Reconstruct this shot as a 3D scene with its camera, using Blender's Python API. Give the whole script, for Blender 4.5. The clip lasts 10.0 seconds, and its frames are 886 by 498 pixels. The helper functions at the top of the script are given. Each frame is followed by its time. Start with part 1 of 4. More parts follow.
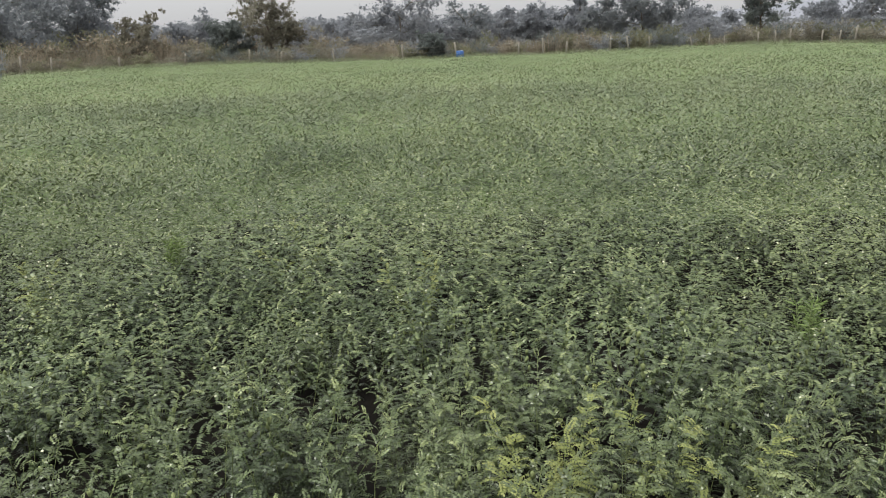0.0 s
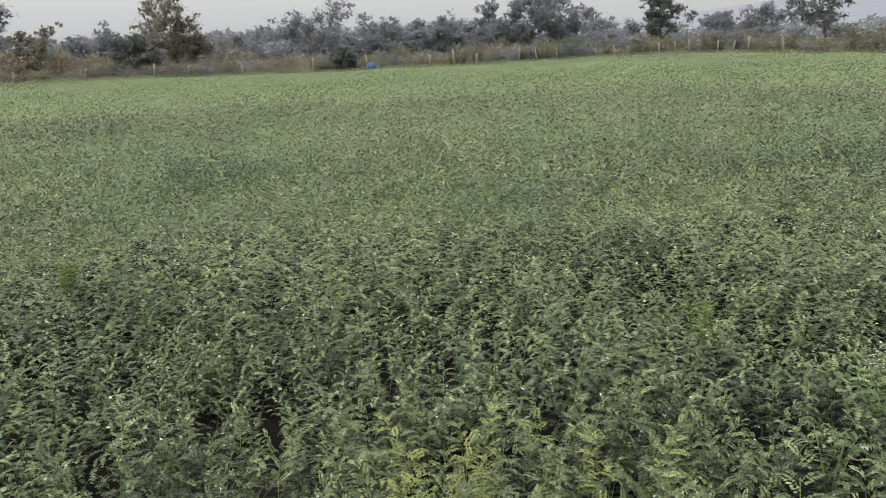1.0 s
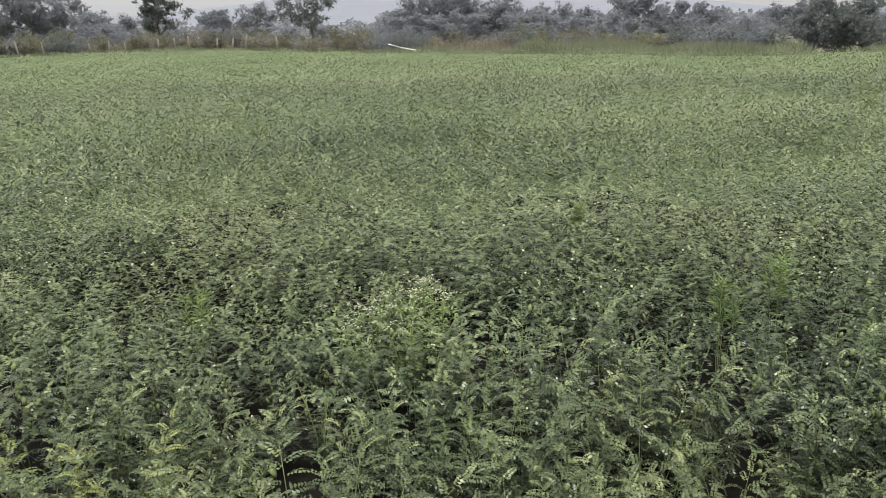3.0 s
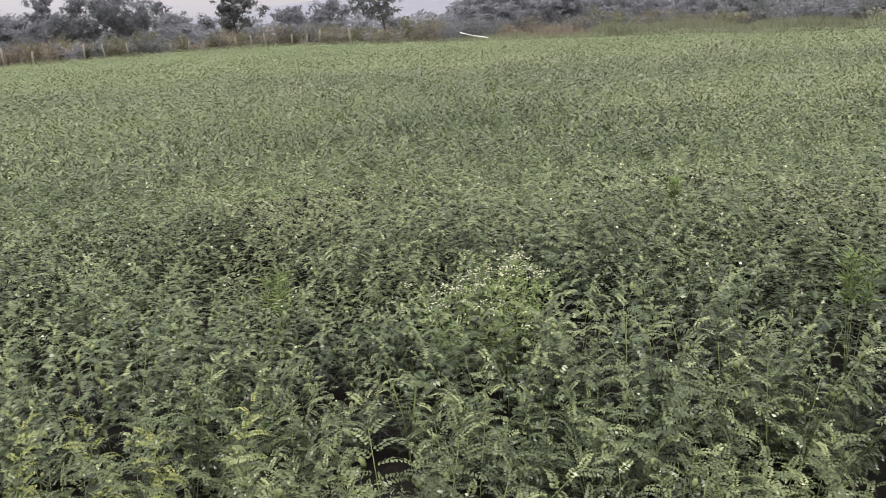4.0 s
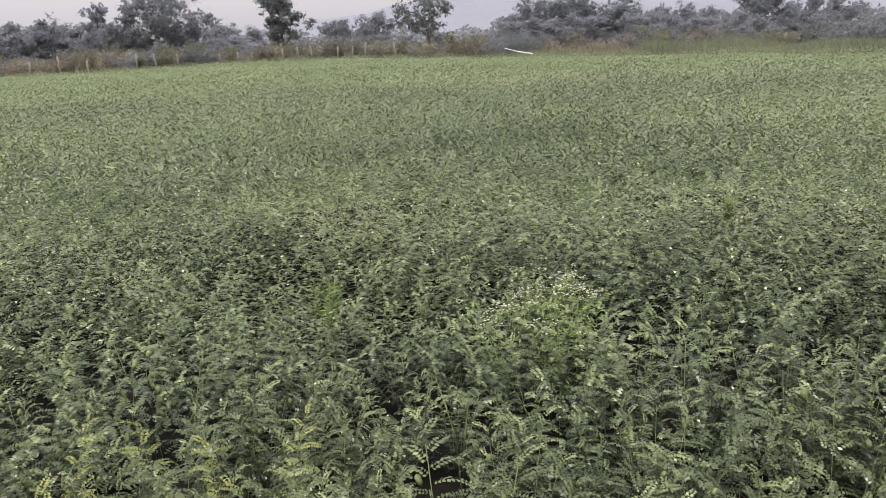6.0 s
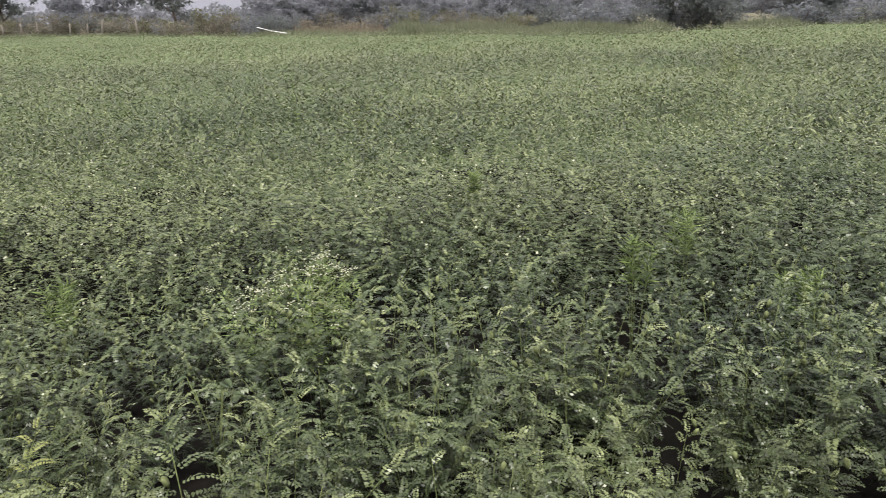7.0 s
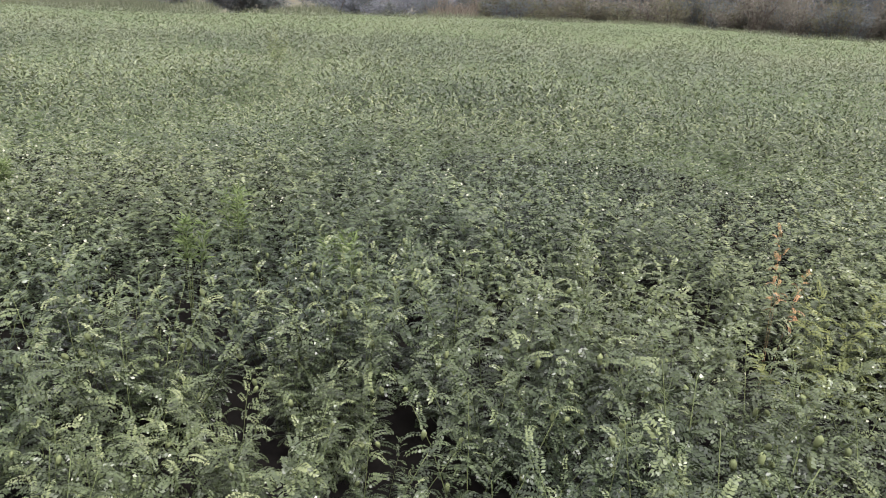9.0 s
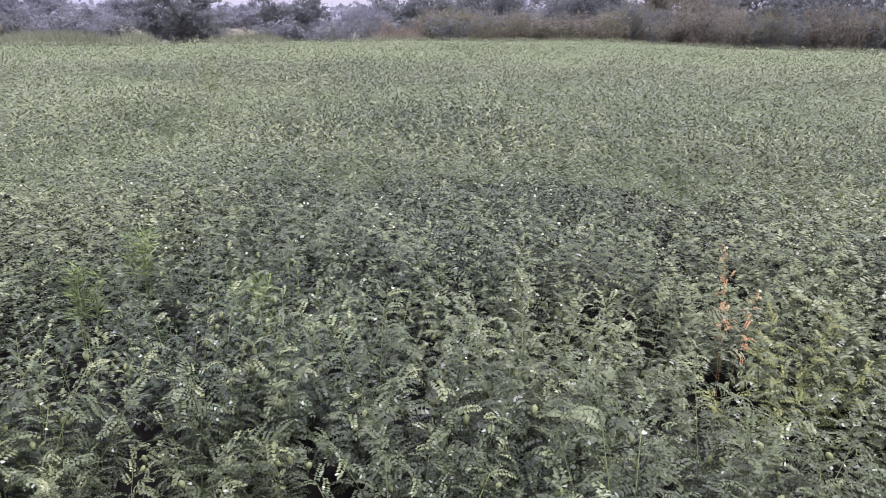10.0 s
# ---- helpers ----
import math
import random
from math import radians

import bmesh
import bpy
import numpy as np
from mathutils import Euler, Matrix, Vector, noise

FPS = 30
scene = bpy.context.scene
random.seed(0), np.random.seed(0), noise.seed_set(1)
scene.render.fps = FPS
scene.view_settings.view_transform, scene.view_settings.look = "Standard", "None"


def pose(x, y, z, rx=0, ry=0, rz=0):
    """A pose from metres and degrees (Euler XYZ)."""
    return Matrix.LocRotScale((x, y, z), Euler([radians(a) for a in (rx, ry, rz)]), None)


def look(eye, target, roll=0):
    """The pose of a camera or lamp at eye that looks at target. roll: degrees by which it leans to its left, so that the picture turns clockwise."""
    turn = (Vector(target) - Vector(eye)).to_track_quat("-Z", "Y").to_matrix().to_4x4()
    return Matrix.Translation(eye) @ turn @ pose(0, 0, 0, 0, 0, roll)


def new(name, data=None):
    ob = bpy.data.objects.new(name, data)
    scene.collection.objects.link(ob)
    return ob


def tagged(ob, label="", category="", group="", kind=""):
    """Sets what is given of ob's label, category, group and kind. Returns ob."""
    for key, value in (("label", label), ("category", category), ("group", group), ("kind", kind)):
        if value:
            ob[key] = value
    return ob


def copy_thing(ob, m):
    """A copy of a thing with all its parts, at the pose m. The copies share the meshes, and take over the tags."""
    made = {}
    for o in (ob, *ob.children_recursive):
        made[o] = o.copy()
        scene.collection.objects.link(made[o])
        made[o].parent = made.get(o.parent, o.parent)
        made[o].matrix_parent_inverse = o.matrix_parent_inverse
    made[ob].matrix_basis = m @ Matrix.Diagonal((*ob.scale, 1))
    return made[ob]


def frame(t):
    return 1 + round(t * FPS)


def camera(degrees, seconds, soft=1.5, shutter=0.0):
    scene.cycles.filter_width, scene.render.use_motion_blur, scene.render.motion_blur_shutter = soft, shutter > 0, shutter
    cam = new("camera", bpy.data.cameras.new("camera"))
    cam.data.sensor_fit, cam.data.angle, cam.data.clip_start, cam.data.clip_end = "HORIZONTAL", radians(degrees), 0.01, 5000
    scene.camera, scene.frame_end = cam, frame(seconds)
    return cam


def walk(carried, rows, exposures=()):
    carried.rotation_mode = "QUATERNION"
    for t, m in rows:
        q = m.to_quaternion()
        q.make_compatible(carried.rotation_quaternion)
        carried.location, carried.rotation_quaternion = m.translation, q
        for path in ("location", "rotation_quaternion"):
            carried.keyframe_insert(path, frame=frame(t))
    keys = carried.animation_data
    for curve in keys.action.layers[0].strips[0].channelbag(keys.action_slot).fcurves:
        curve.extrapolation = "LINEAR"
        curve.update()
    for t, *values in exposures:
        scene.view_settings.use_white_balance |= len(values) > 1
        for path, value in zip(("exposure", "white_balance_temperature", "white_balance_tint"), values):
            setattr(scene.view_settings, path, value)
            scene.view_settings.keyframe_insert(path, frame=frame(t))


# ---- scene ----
cam = camera(59.0, 10.0, 0.5, 0.08)
PATH = [
    (0, (0.32, 0.598, 1.457), (0.195, 2.527, 0.944), -2.1),
    (0.5, (0.353, 0.602, 1.464), (0.257, 2.539, 0.977), -2.8),
    (1, (0.38, 0.604, 1.465), (0.463, 2.54, 0.972), -2.5),
    (1.5, (0.412, 0.584, 1.467), (0.697, 2.503, 0.982), -3.0),
    (2, (0.463, 0.587, 1.451), (1.097, 2.417, 0.954), -3.4),
    (2.5, (0.527, 0.566, 1.446), (1.558, 2.188, 0.893), -2.5),
    (2.7, (0.515, 0.529, 1.46), (1.69, 2.063, 0.945), 0.1),
    (3.8, (0.601, 0.731, 1.321), (1.638, 2.334, 0.724), -5.4),
    (4, (0.584, 0.742, 1.33), (1.585, 2.383, 0.778), -3.4),
    (4.5, (0.526, 0.74, 1.334), (1.495, 2.407, 0.806), -1.2),
    (5, (0.507, 0.734, 1.343), (1.348, 2.455, 0.769), -3.3),
    (5.2, (0.511, 0.733, 1.348), (1.342, 2.469, 0.804), -4.0),
    (6.3, (0.554, 0.797, 1.33), (1.544, 2.459, 0.822), -2.1),
    (6.5, (0.547, 0.769, 1.337), (1.606, 2.384, 0.814), -2.3),
    (7, (0.599, 0.751, 1.327), (1.974, 2.083, 0.748), -1.6),
    (7.5, (0.628, 0.701, 1.329), (2.248, 1.722, 0.752), -0.3),
    (8, (0.626, 0.669, 1.327), (2.389, 1.381, 0.706), 1.0),
    (8.5, (0.572, 0.65, 1.324), (2.393, 1.121, 0.644), 1.0),
    (9, (0.539, 0.654, 1.331), (2.402, 1.048, 0.72), 2.7),
    (9.5, (0.605, 0.64, 1.324), (2.492, 0.978, 0.754), 1.6),
    (10, (0.788, 0.595, 1.315), (2.687, 0.885, 0.759), 0.8),
]
# the camera's own brightness and colour balance drift on the way
TONE = [(0.0, 0.71, 6500, 0), (1.0, 0.68, 6500, 0), (2.0, 0.46, 6500, 0), (2.7, 0.70, 6500, 0), (4.2, 0.84, 6500, 10), (6.5, 0.80, 6500, 8), (7.0, 0.76, 6550, 7), (7.5, 0.82, 6600, 6), (8.5, 0.99, 6400, 9), (9.0, 1.01, 6200, 13), (9.5, 1.12, 5850, 25), (10.0, 1.14, 5750, 27)]
walk(cam, [(t, look(eye, target, roll)) for t, eye, target, roll in PATH], TONE)

# ---- world, sun, exposure ----
SUN_EL, SUN_AZ = 62.0, 215.0
world = bpy.data.worlds.new("overcast_sky")
scene.world = world
world.use_nodes = True
wn, wl = world.node_tree.nodes, world.node_tree.links
wn.clear()
w_out = wn.new("ShaderNodeOutputWorld")
w_bg = wn.new("ShaderNodeBackground")
w_sky = wn.new("ShaderNodeTexSky")
w_sky.sky_type, w_sky.sun_disc = "NISHITA", False
w_sky.sun_elevation, w_sky.sun_rotation = radians(SUN_EL), radians(SUN_AZ)
w_sky.air_density, w_sky.dust_density, w_sky.ozone_density = 1.0, 6.0, 1.0
w_hs = wn.new("ShaderNodeHueSaturation")
w_hs.inputs["Saturation"].default_value = 0.25
w_mix = wn.new("ShaderNodeMix")
w_mix.data_type = "RGBA"
w_mix.inputs[0].default_value = 0.72
w_mix.inputs[7].default_value = (7.5, 7.1, 7.6, 1)
wl.new(w_sky.outputs[0], w_hs.inputs["Color"])
wl.new(w_hs.outputs[0], w_mix.inputs[6])
# an overcast dome is brighter overhead than at the horizon
w_dir = wn.new("ShaderNodeTexCoord")
w_xyz = wn.new("ShaderNodeSeparateXYZ")
w_up = wn.new("ShaderNodeMapRange")
w_up.inputs[1].default_value, w_up.inputs[2].default_value = 0.0, 1.0
w_up.inputs[3].default_value, w_up.inputs[4].default_value = 0.70, 2.75
wl.new(w_dir.outputs["Generated"], w_xyz.inputs[0])
wl.new(w_xyz.outputs[2], w_up.inputs[0])
w_dome = wn.new("ShaderNodeVectorMath")
w_dome.operation = "SCALE"
wl.new(w_mix.outputs[2], w_dome.inputs[0])
wl.new(w_up.outputs[0], w_dome.inputs["Scale"])
wl.new(w_dome.outputs[0], w_bg.inputs[0])
w_bg.inputs[1].default_value = 0.088
wl.new(w_bg.outputs[0], w_out.inputs[0])

sun = new("sun", bpy.data.lights.new("sun", "SUN"))
sun.data.energy, sun.data.angle, sun.data.color = 2.2, radians(22), (1.0, 0.96, 0.9)
sun.matrix_world = look((0, 0, 0), (-math.sin(radians(SUN_AZ)) * math.cos(radians(SUN_EL)),
                                    -math.cos(radians(SUN_AZ)) * math.cos(radians(SUN_EL)), -math.sin(radians(SUN_EL))))


# ---- materials ----
def mat_nodes(name):
    m = bpy.data.materials.new(name)
    m.use_nodes = True
    nt = m.node_tree
    nt.nodes.clear()
    return m, nt.nodes, nt.links


def ramp(nodes, stops):
    r = nodes.new("ShaderNodeValToRGB")
    el = r.color_ramp.elements
    while len(el) < len(stops):
        el.new(0.5)
    for e, (p, c) in zip(el, stops):
        e.position, e.color = p, (*c, 1)
    return r


def leaf_material(name, stops, patch, patch_scale=0.45, translucent=0.10, rough=0.55, fine=9.0, own=0.2, sheen=0.0, gloss=0.08, vary=0.3):
    """Foliage: each leaf its own tone, patches of another tone over the stand, soft light through the blade."""
    m, n, l = mat_nodes(name)
    geo = n.new("ShaderNodeNewGeometry")
    info = n.new("ShaderNodeObjectInfo")
    r = ramp(n, stops)
    addr = n.new("ShaderNodeMath")
    addr.operation = "MULTIPLY_ADD"
    tone = n.new("ShaderNodeAttribute")
    tone.attribute_name = "tone"
    both = n.new("ShaderNodeMath")
    both.operation = "MULTIPLY_ADD"
    both.inputs[1].default_value = 0.15
    l.new(geo.outputs["Random Per Island"], both.inputs[0])
    part_tone = n.new("ShaderNodeMath")
    part_tone.operation = "MULTIPLY"
    part_tone.inputs[1].default_value = 0.85
    l.new(tone.outputs["Fac"], part_tone.inputs[0])
    l.new(part_tone.outputs[0], both.inputs[2])
    l.new(both.outputs[0], addr.inputs[0])
    addr.inputs[1].default_value = 0.88 if own else 0.95
    sc = n.new("ShaderNodeMath")
    sc.operation = "MULTIPLY"
    sc.inputs[1].default_value = own
    l.new(info.outputs["Random"], sc.inputs[0])
    l.new(sc.outputs[0], addr.inputs[2])
    l.new(addr.outputs[0], r.inputs[0])
    big = n.new("ShaderNodeTexNoise")
    big.inputs["Scale"].default_value, big.inputs["Detail"].default_value = patch_scale, 3
    l.new(geo.outputs["Position"], big.inputs["Vector"])
    pr = ramp(n, [(0.42, (0, 0, 0)), (0.68, (1, 1, 1))])
    l.new(big.outputs[0], pr.inputs[0])
    pf = n.new("ShaderNodeMath")
    pf.operation = "MULTIPLY"
    pf.inputs[1].default_value = 0.32
    l.new(pr.outputs[0], pf.inputs[0])
    mix = n.new("ShaderNodeMix")
    mix.data_type = "RGBA"
    l.new(pf.outputs[0], mix.inputs[0])
    l.new(r.outputs[0], mix.inputs[6])
    mix.inputs[7].default_value = (*patch, 1)
    small = n.new("ShaderNodeTexNoise")
    small.inputs["Scale"].default_value, small.inputs["Detail"].default_value = fine, 4
    l.new(geo.outputs["Position"], small.inputs["Vector"])
    val = n.new("ShaderNodeMapRange")
    val.inputs[3].default_value, val.inputs[4].default_value = 1 - vary, 1 + vary
    l.new(small.outputs[0], val.inputs[0])
    hs = n.new("ShaderNodeHueSaturation")
    l.new(val.outputs[0], hs.inputs["Value"])
    l.new(mix.outputs[2], hs.inputs["Color"])
    p = n.new("ShaderNodeBsdfPrincipled")
    p.inputs["Roughness"].default_value = rough
    p.inputs["Specular IOR Level"].default_value = gloss
    p.inputs["Sheen Weight"].default_value = sheen
    p.inputs["Sheen Roughness"].default_value = 0.4
    l.new(hs.outputs[0], p.inputs["Base Color"])
    t = n.new("ShaderNodeBsdfTranslucent")
    l.new(hs.outputs[0], t.inputs[0])
    ms = n.new("ShaderNodeMixShader")
    ms.inputs[0].default_value = translucent
    l.new(p.outputs[0], ms.inputs[1])
    l.new(t.outputs[0], ms.inputs[2])
    out = n.new("ShaderNodeOutputMaterial")
    l.new(ms.outputs[0], out.inputs[0])
    return m


def rough_material(name, stops, scale=6.0, rough=0.85, bump=0.3, fine=60.0, metal=0.0, gloss=0.12):
    """Two scales of noise for the colour, a fine bump."""
    m, n, l = mat_nodes(name)
    geo = n.new("ShaderNodeNewGeometry")
    a = n.new("ShaderNodeTexNoise")
    a.inputs["Scale"].default_value, a.inputs["Detail"].default_value = scale, 6
    b = n.new("ShaderNodeTexNoise")
    b.inputs["Scale"].default_value, b.inputs["Detail"].default_value = fine, 4
    l.new(geo.outputs["Position"], a.inputs["Vector"])
    l.new(geo.outputs["Position"], b.inputs["Vector"])
    mx = n.new("ShaderNodeMath")
    mx.operation = "MULTIPLY_ADD"
    mx.inputs[1].default_value = 0.4
    l.new(b.outputs[0], mx.inputs[0])
    s = n.new("ShaderNodeMath")
    s.operation = "MULTIPLY"
    s.inputs[1].default_value = 0.6
    l.new(a.outputs[0], s.inputs[0])
    l.new(s.outputs[0], mx.inputs[2])
    r = ramp(n, stops)
    l.new(mx.outputs[0], r.inputs[0])
    p = n.new("ShaderNodeBsdfPrincipled")
    p.inputs["Roughness"].default_value, p.inputs["Metallic"].default_value = rough, metal
    p.inputs["Specular IOR Level"].default_value = gloss
    l.new(r.outputs[0], p.inputs["Base Color"])
    bp = n.new("ShaderNodeBump")
    bp.inputs["Strength"].default_value = bump
    l.new(b.outputs[0], bp.inputs["Height"])
    l.new(bp.outputs[0], p.inputs["Normal"])
    out = n.new("ShaderNodeOutputMaterial")
    l.new(p.outputs[0], out.inputs[0])
    return m


# the ramp holds light too: shade inside the plants at 0, glints at 1
CHICKPEA = [(0.0, (0.012, 0.019, 0.010)), (0.3, (0.028, 0.041, 0.019)), (0.55, (0.066, 0.087, 0.039)), (0.78, (0.136, 0.159, 0.069)), (1.0, (0.275, 0.288, 0.158))]
CROP = leaf_material("chickpea_leaf", CHICKPEA, (0.106, 0.118, 0.046), 0.5, 0.05, rough=0.28, own=0.05, gloss=0.28)
# translucency grows by ring to flatten contrast; the far copy's colour also holds haze
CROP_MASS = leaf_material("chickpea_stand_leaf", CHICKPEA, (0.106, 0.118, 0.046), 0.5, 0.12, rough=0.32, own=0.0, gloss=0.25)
CROP_HAZED = leaf_material("far_hazed_chickpea_leaf", [(p, (r * 1.05, g * 1.02, b * 1.18)) for p, (r, g, b) in CHICKPEA], (0.112, 0.120, 0.052), 0.5, 0.16, rough=0.36, own=0.0, gloss=0.3, vary=0.15)
CROP_YELLOW = leaf_material("yellowing_leaf", [(0.0, (0.08, 0.096, 0.034)), (0.6, (0.14, 0.152, 0.054)), (1.0, (0.205, 0.212, 0.085))], (0.15, 0.175, 0.07), 4.0)
CROP_ORANGE = leaf_material("withered_leaf", [(0.0, (0.15, 0.075, 0.04)), (0.5, (0.31, 0.175, 0.09)), (1.0, (0.40, 0.28, 0.13))], (0.25, 0.17, 0.07), 6.0)
STEM = rough_material("green_stem", [(0.3, (0.07, 0.09, 0.035)), (0.7, (0.125, 0.145, 0.06))], 20, 0.6, 0.1)
STEM_DRY = rough_material("dry_stem", [(0.3, (0.16, 0.10, 0.05)), (0.7, (0.32, 0.22, 0.11))], 20, 0.8, 0.1)
POD = rough_material("pod_skin", [(0.3, (0.105, 0.125, 0.055)), (0.7, (0.16, 0.18, 0.082))], 40, 0.6, 0.1)
PETAL = rough_material("white_petal", [(0.3, (0.34, 0.34, 0.25)), (0.7, (0.43, 0.43, 0.33))], 40, 0.7, 0.05)
WEED = leaf_material("feathery_weed_leaf", [(0.0, (0.09, 0.13, 0.045)), (1.0, (0.16, 0.205, 0.075))], (0.12, 0.16, 0.06), 3.0)
BROAD = leaf_material("broad_weed_leaf", [(0.0, (0.05, 0.068, 0.036)), (1.0, (0.085, 0.105, 0.058))], (0.06, 0.08, 0.04), 3.0)
# soil taken to near black: the shade of the gaps is put into its colour
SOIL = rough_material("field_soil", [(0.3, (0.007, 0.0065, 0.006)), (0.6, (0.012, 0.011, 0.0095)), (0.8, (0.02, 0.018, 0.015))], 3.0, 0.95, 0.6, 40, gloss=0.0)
LAND = rough_material("dry_ground", [(0.3, (0.085, 0.078, 0.052)), (0.5, (0.115, 0.105, 0.07)), (0.7, (0.11, 0.118, 0.065))], 0.15, 0.95, 0.4, 3.0)
# green of the added filler sheet, with soft gap shade put into the colour
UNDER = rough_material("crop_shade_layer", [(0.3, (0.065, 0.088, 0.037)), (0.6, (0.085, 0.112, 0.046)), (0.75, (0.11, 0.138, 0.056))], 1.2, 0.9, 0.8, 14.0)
BARK = rough_material("tree_bark", [(0.3, (0.07, 0.055, 0.045)), (0.7, (0.17, 0.14, 0.115))], 4, 0.9, 0.5, 30)
POST = rough_material("fence_post_wood", [(0.3, (0.10, 0.088, 0.075)), (0.7, (0.19, 0.172, 0.15))], 5, 0.85, 0.3, 30)
WIRE = rough_material("fence_wire_steel", [(0.3, (0.14, 0.125, 0.11)), (0.7, (0.22, 0.20, 0.18))], 9, 0.6, 0.1, 30, 0.5)
PIPE = rough_material("white_pipe_plastic", [(0.3, (0.62, 0.62, 0.60)), (0.7, (0.80, 0.80, 0.78))], 3, 0.5, 0.05, gloss=0.4)
BLUE = rough_material("blue_plastic", [(0.3, (0.01, 0.045, 0.16)), (0.7, (0.014, 0.06, 0.21))], 4, 0.4, 0.05, gloss=0.4)
# hill colour with the blue-grey haze already in it
HILL = rough_material("hazed_hill_forest", [(0.3, (0.138, 0.141, 0.164)), (0.7, (0.155, 0.158, 0.18))], 0.01, 1.0, 0.0, 0.05)
# distance haze is put into these leaf colours: least in the first, most in the third
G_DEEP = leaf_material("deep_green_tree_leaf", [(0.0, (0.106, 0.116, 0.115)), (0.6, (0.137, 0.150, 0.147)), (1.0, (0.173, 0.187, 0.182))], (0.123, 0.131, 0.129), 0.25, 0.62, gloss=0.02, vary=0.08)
G_DARK_HAZED = leaf_material("hazed_dark_tree_leaf", [(0.0, (0.163, 0.171, 0.186)), (0.6, (0.190, 0.201, 0.217)), (1.0, (0.219, 0.230, 0.239))], (0.173, 0.178, 0.193), 0.25, 0.7, gloss=0.02, vary=0.08)
G_HAZE = leaf_material("far_hazed_tree_leaf", [(0.0, (0.188, 0.194, 0.214)), (0.6, (0.211, 0.218, 0.238)), (1.0, (0.236, 0.241, 0.257))], (0.211, 0.218, 0.239), 0.25, 0.7, gloss=0.02, vary=0.08)
G_OLIVE = leaf_material("olive_bush_leaf", [(0.0, (0.097, 0.097, 0.063)), (0.6, (0.143, 0.143, 0.091)), (1.0, (0.195, 0.188, 0.123))], (0.156, 0.141, 0.104), 0.4, 0.6, gloss=0.02, vary=0.08)
G_BROWN = leaf_material("brown_tree_leaf", [(0.0, (0.112, 0.102, 0.083)), (0.6, (0.170, 0.156, 0.125)), (1.0, (0.218, 0.204, 0.165))], (0.159, 0.147, 0.116), 0.4, 0.6, gloss=0.02, vary=0.08)
G_DRY = leaf_material("dry_grass_blade", [(0.0, (0.14, 0.117, 0.089)), (0.6, (0.21, 0.178, 0.138)), (1.0, (0.275, 0.238, 0.185))], (0.18, 0.16, 0.12), 0.3, 0.4, vary=0.15)
G_GRASS = leaf_material("verge_grass_blade", [(0.0, (0.12, 0.135, 0.085)), (0.6, (0.165, 0.18, 0.115)), (1.0, (0.22, 0.225, 0.15))], (0.17, 0.165, 0.12), 0.4, 0.45, gloss=0.02, vary=0.12)

# ---- geometry helpers ----
rng = np.random.default_rng(7)
LATTICE = np.random.default_rng(3).random((64, 64))


def field_noise(x, y, size):
    """Smooth noise from 0 to 1 over the plan, with waves of about that size in metres."""
    u, v = np.asarray(x) / size + 100.3, np.asarray(y) / size + 57.7
    i, j = np.floor(u).astype(int), np.floor(v).astype(int)
    a, b = u - i, v - j
    a, b = a * a * (3 - 2 * a), b * b * (3 - 2 * b)
    g = lambda p, q: LATTICE[p % 64, q % 64]
    return (g(i, j) * (1 - a) + g(i + 1, j) * a) * (1 - b) + (g(i, j + 1) * (1 - a) + g(i + 1, j + 1) * a) * b


def quads_mesh(name, quads, material, per=1, tone=None):
    """A mesh of loose quads, an array (n, 4, 3); each run of that many quads shares a chance tone, unless tones are given."""
    quads = np.ascontiguousarray(quads, dtype=np.float32)
    count = len(quads)
    me = bpy.data.meshes.new(name)
    me.vertices.add(count * 4)
    me.vertices.foreach_set("co", quads.ravel())
    me.loops.add(count * 4)
    me.loops.foreach_set("vertex_index", np.arange(count * 4, dtype=np.int32))
    me.polygons.add(count)
    me.polygons.foreach_set("loop_start", np.arange(0, count * 4, 4, dtype=np.int32))
    me.update(calc_edges=True)
    if tone is None:
        tone = np.repeat(np.random.default_rng(count).random(count // per + 1), per)[:count]
    me.attributes.new("tone", "FLOAT", "FACE").data.foreach_set("value", tone.astype(np.float32))
    me.materials.append(material)
    return me


def bm_mesh(name, bm, material, smooth=True):
    me = bpy.data.meshes.new(name)
    bm.to_mesh(me)
    bm.free()
    for p in me.polygons:
        p.use_smooth = smooth
    me.materials.append(material)
    return me


def part(name, me, parent, label=""):
    ob = new(name, me)
    ob.parent = parent
    return tagged(ob, label)


def tube(bm, pts, radii, sides=5):
    """A tapered tube through the points, added to bm."""
    pts = [Vector(p) for p in pts]
    rings = []
    for k, p in enumerate(pts):
        d = (pts[min(k + 1, len(pts) - 1)] - pts[max(k - 1, 0)]).normalized()
        side = d.orthogonal().normalized()
        other = d.cross(side)
        rings.append([bm.verts.new(p + radii[k] * (math.cos(2 * math.pi * s / sides) * side + math.sin(2 * math.pi * s / sides) * other)) for s in range(sides)])
    for a, b in zip(rings, rings[1:]):
        # start each ring at the vertex nearest to the last ring's first
        off = min(range(sides), key=lambda s: (b[s].co - a[0].co).length)
        b[:] = b[off:] + b[:off]
        for s in range(sides):
            bm.faces.new((a[s], a[(s + 1) % sides], b[(s + 1) % sides], b[s]))
    bm.faces.new(rings[0][::-1])
    bm.faces.new(rings[-1])


def unit(v):
    return v / np.maximum(np.linalg.norm(v, axis=-1, keepdims=True), 1e-9)


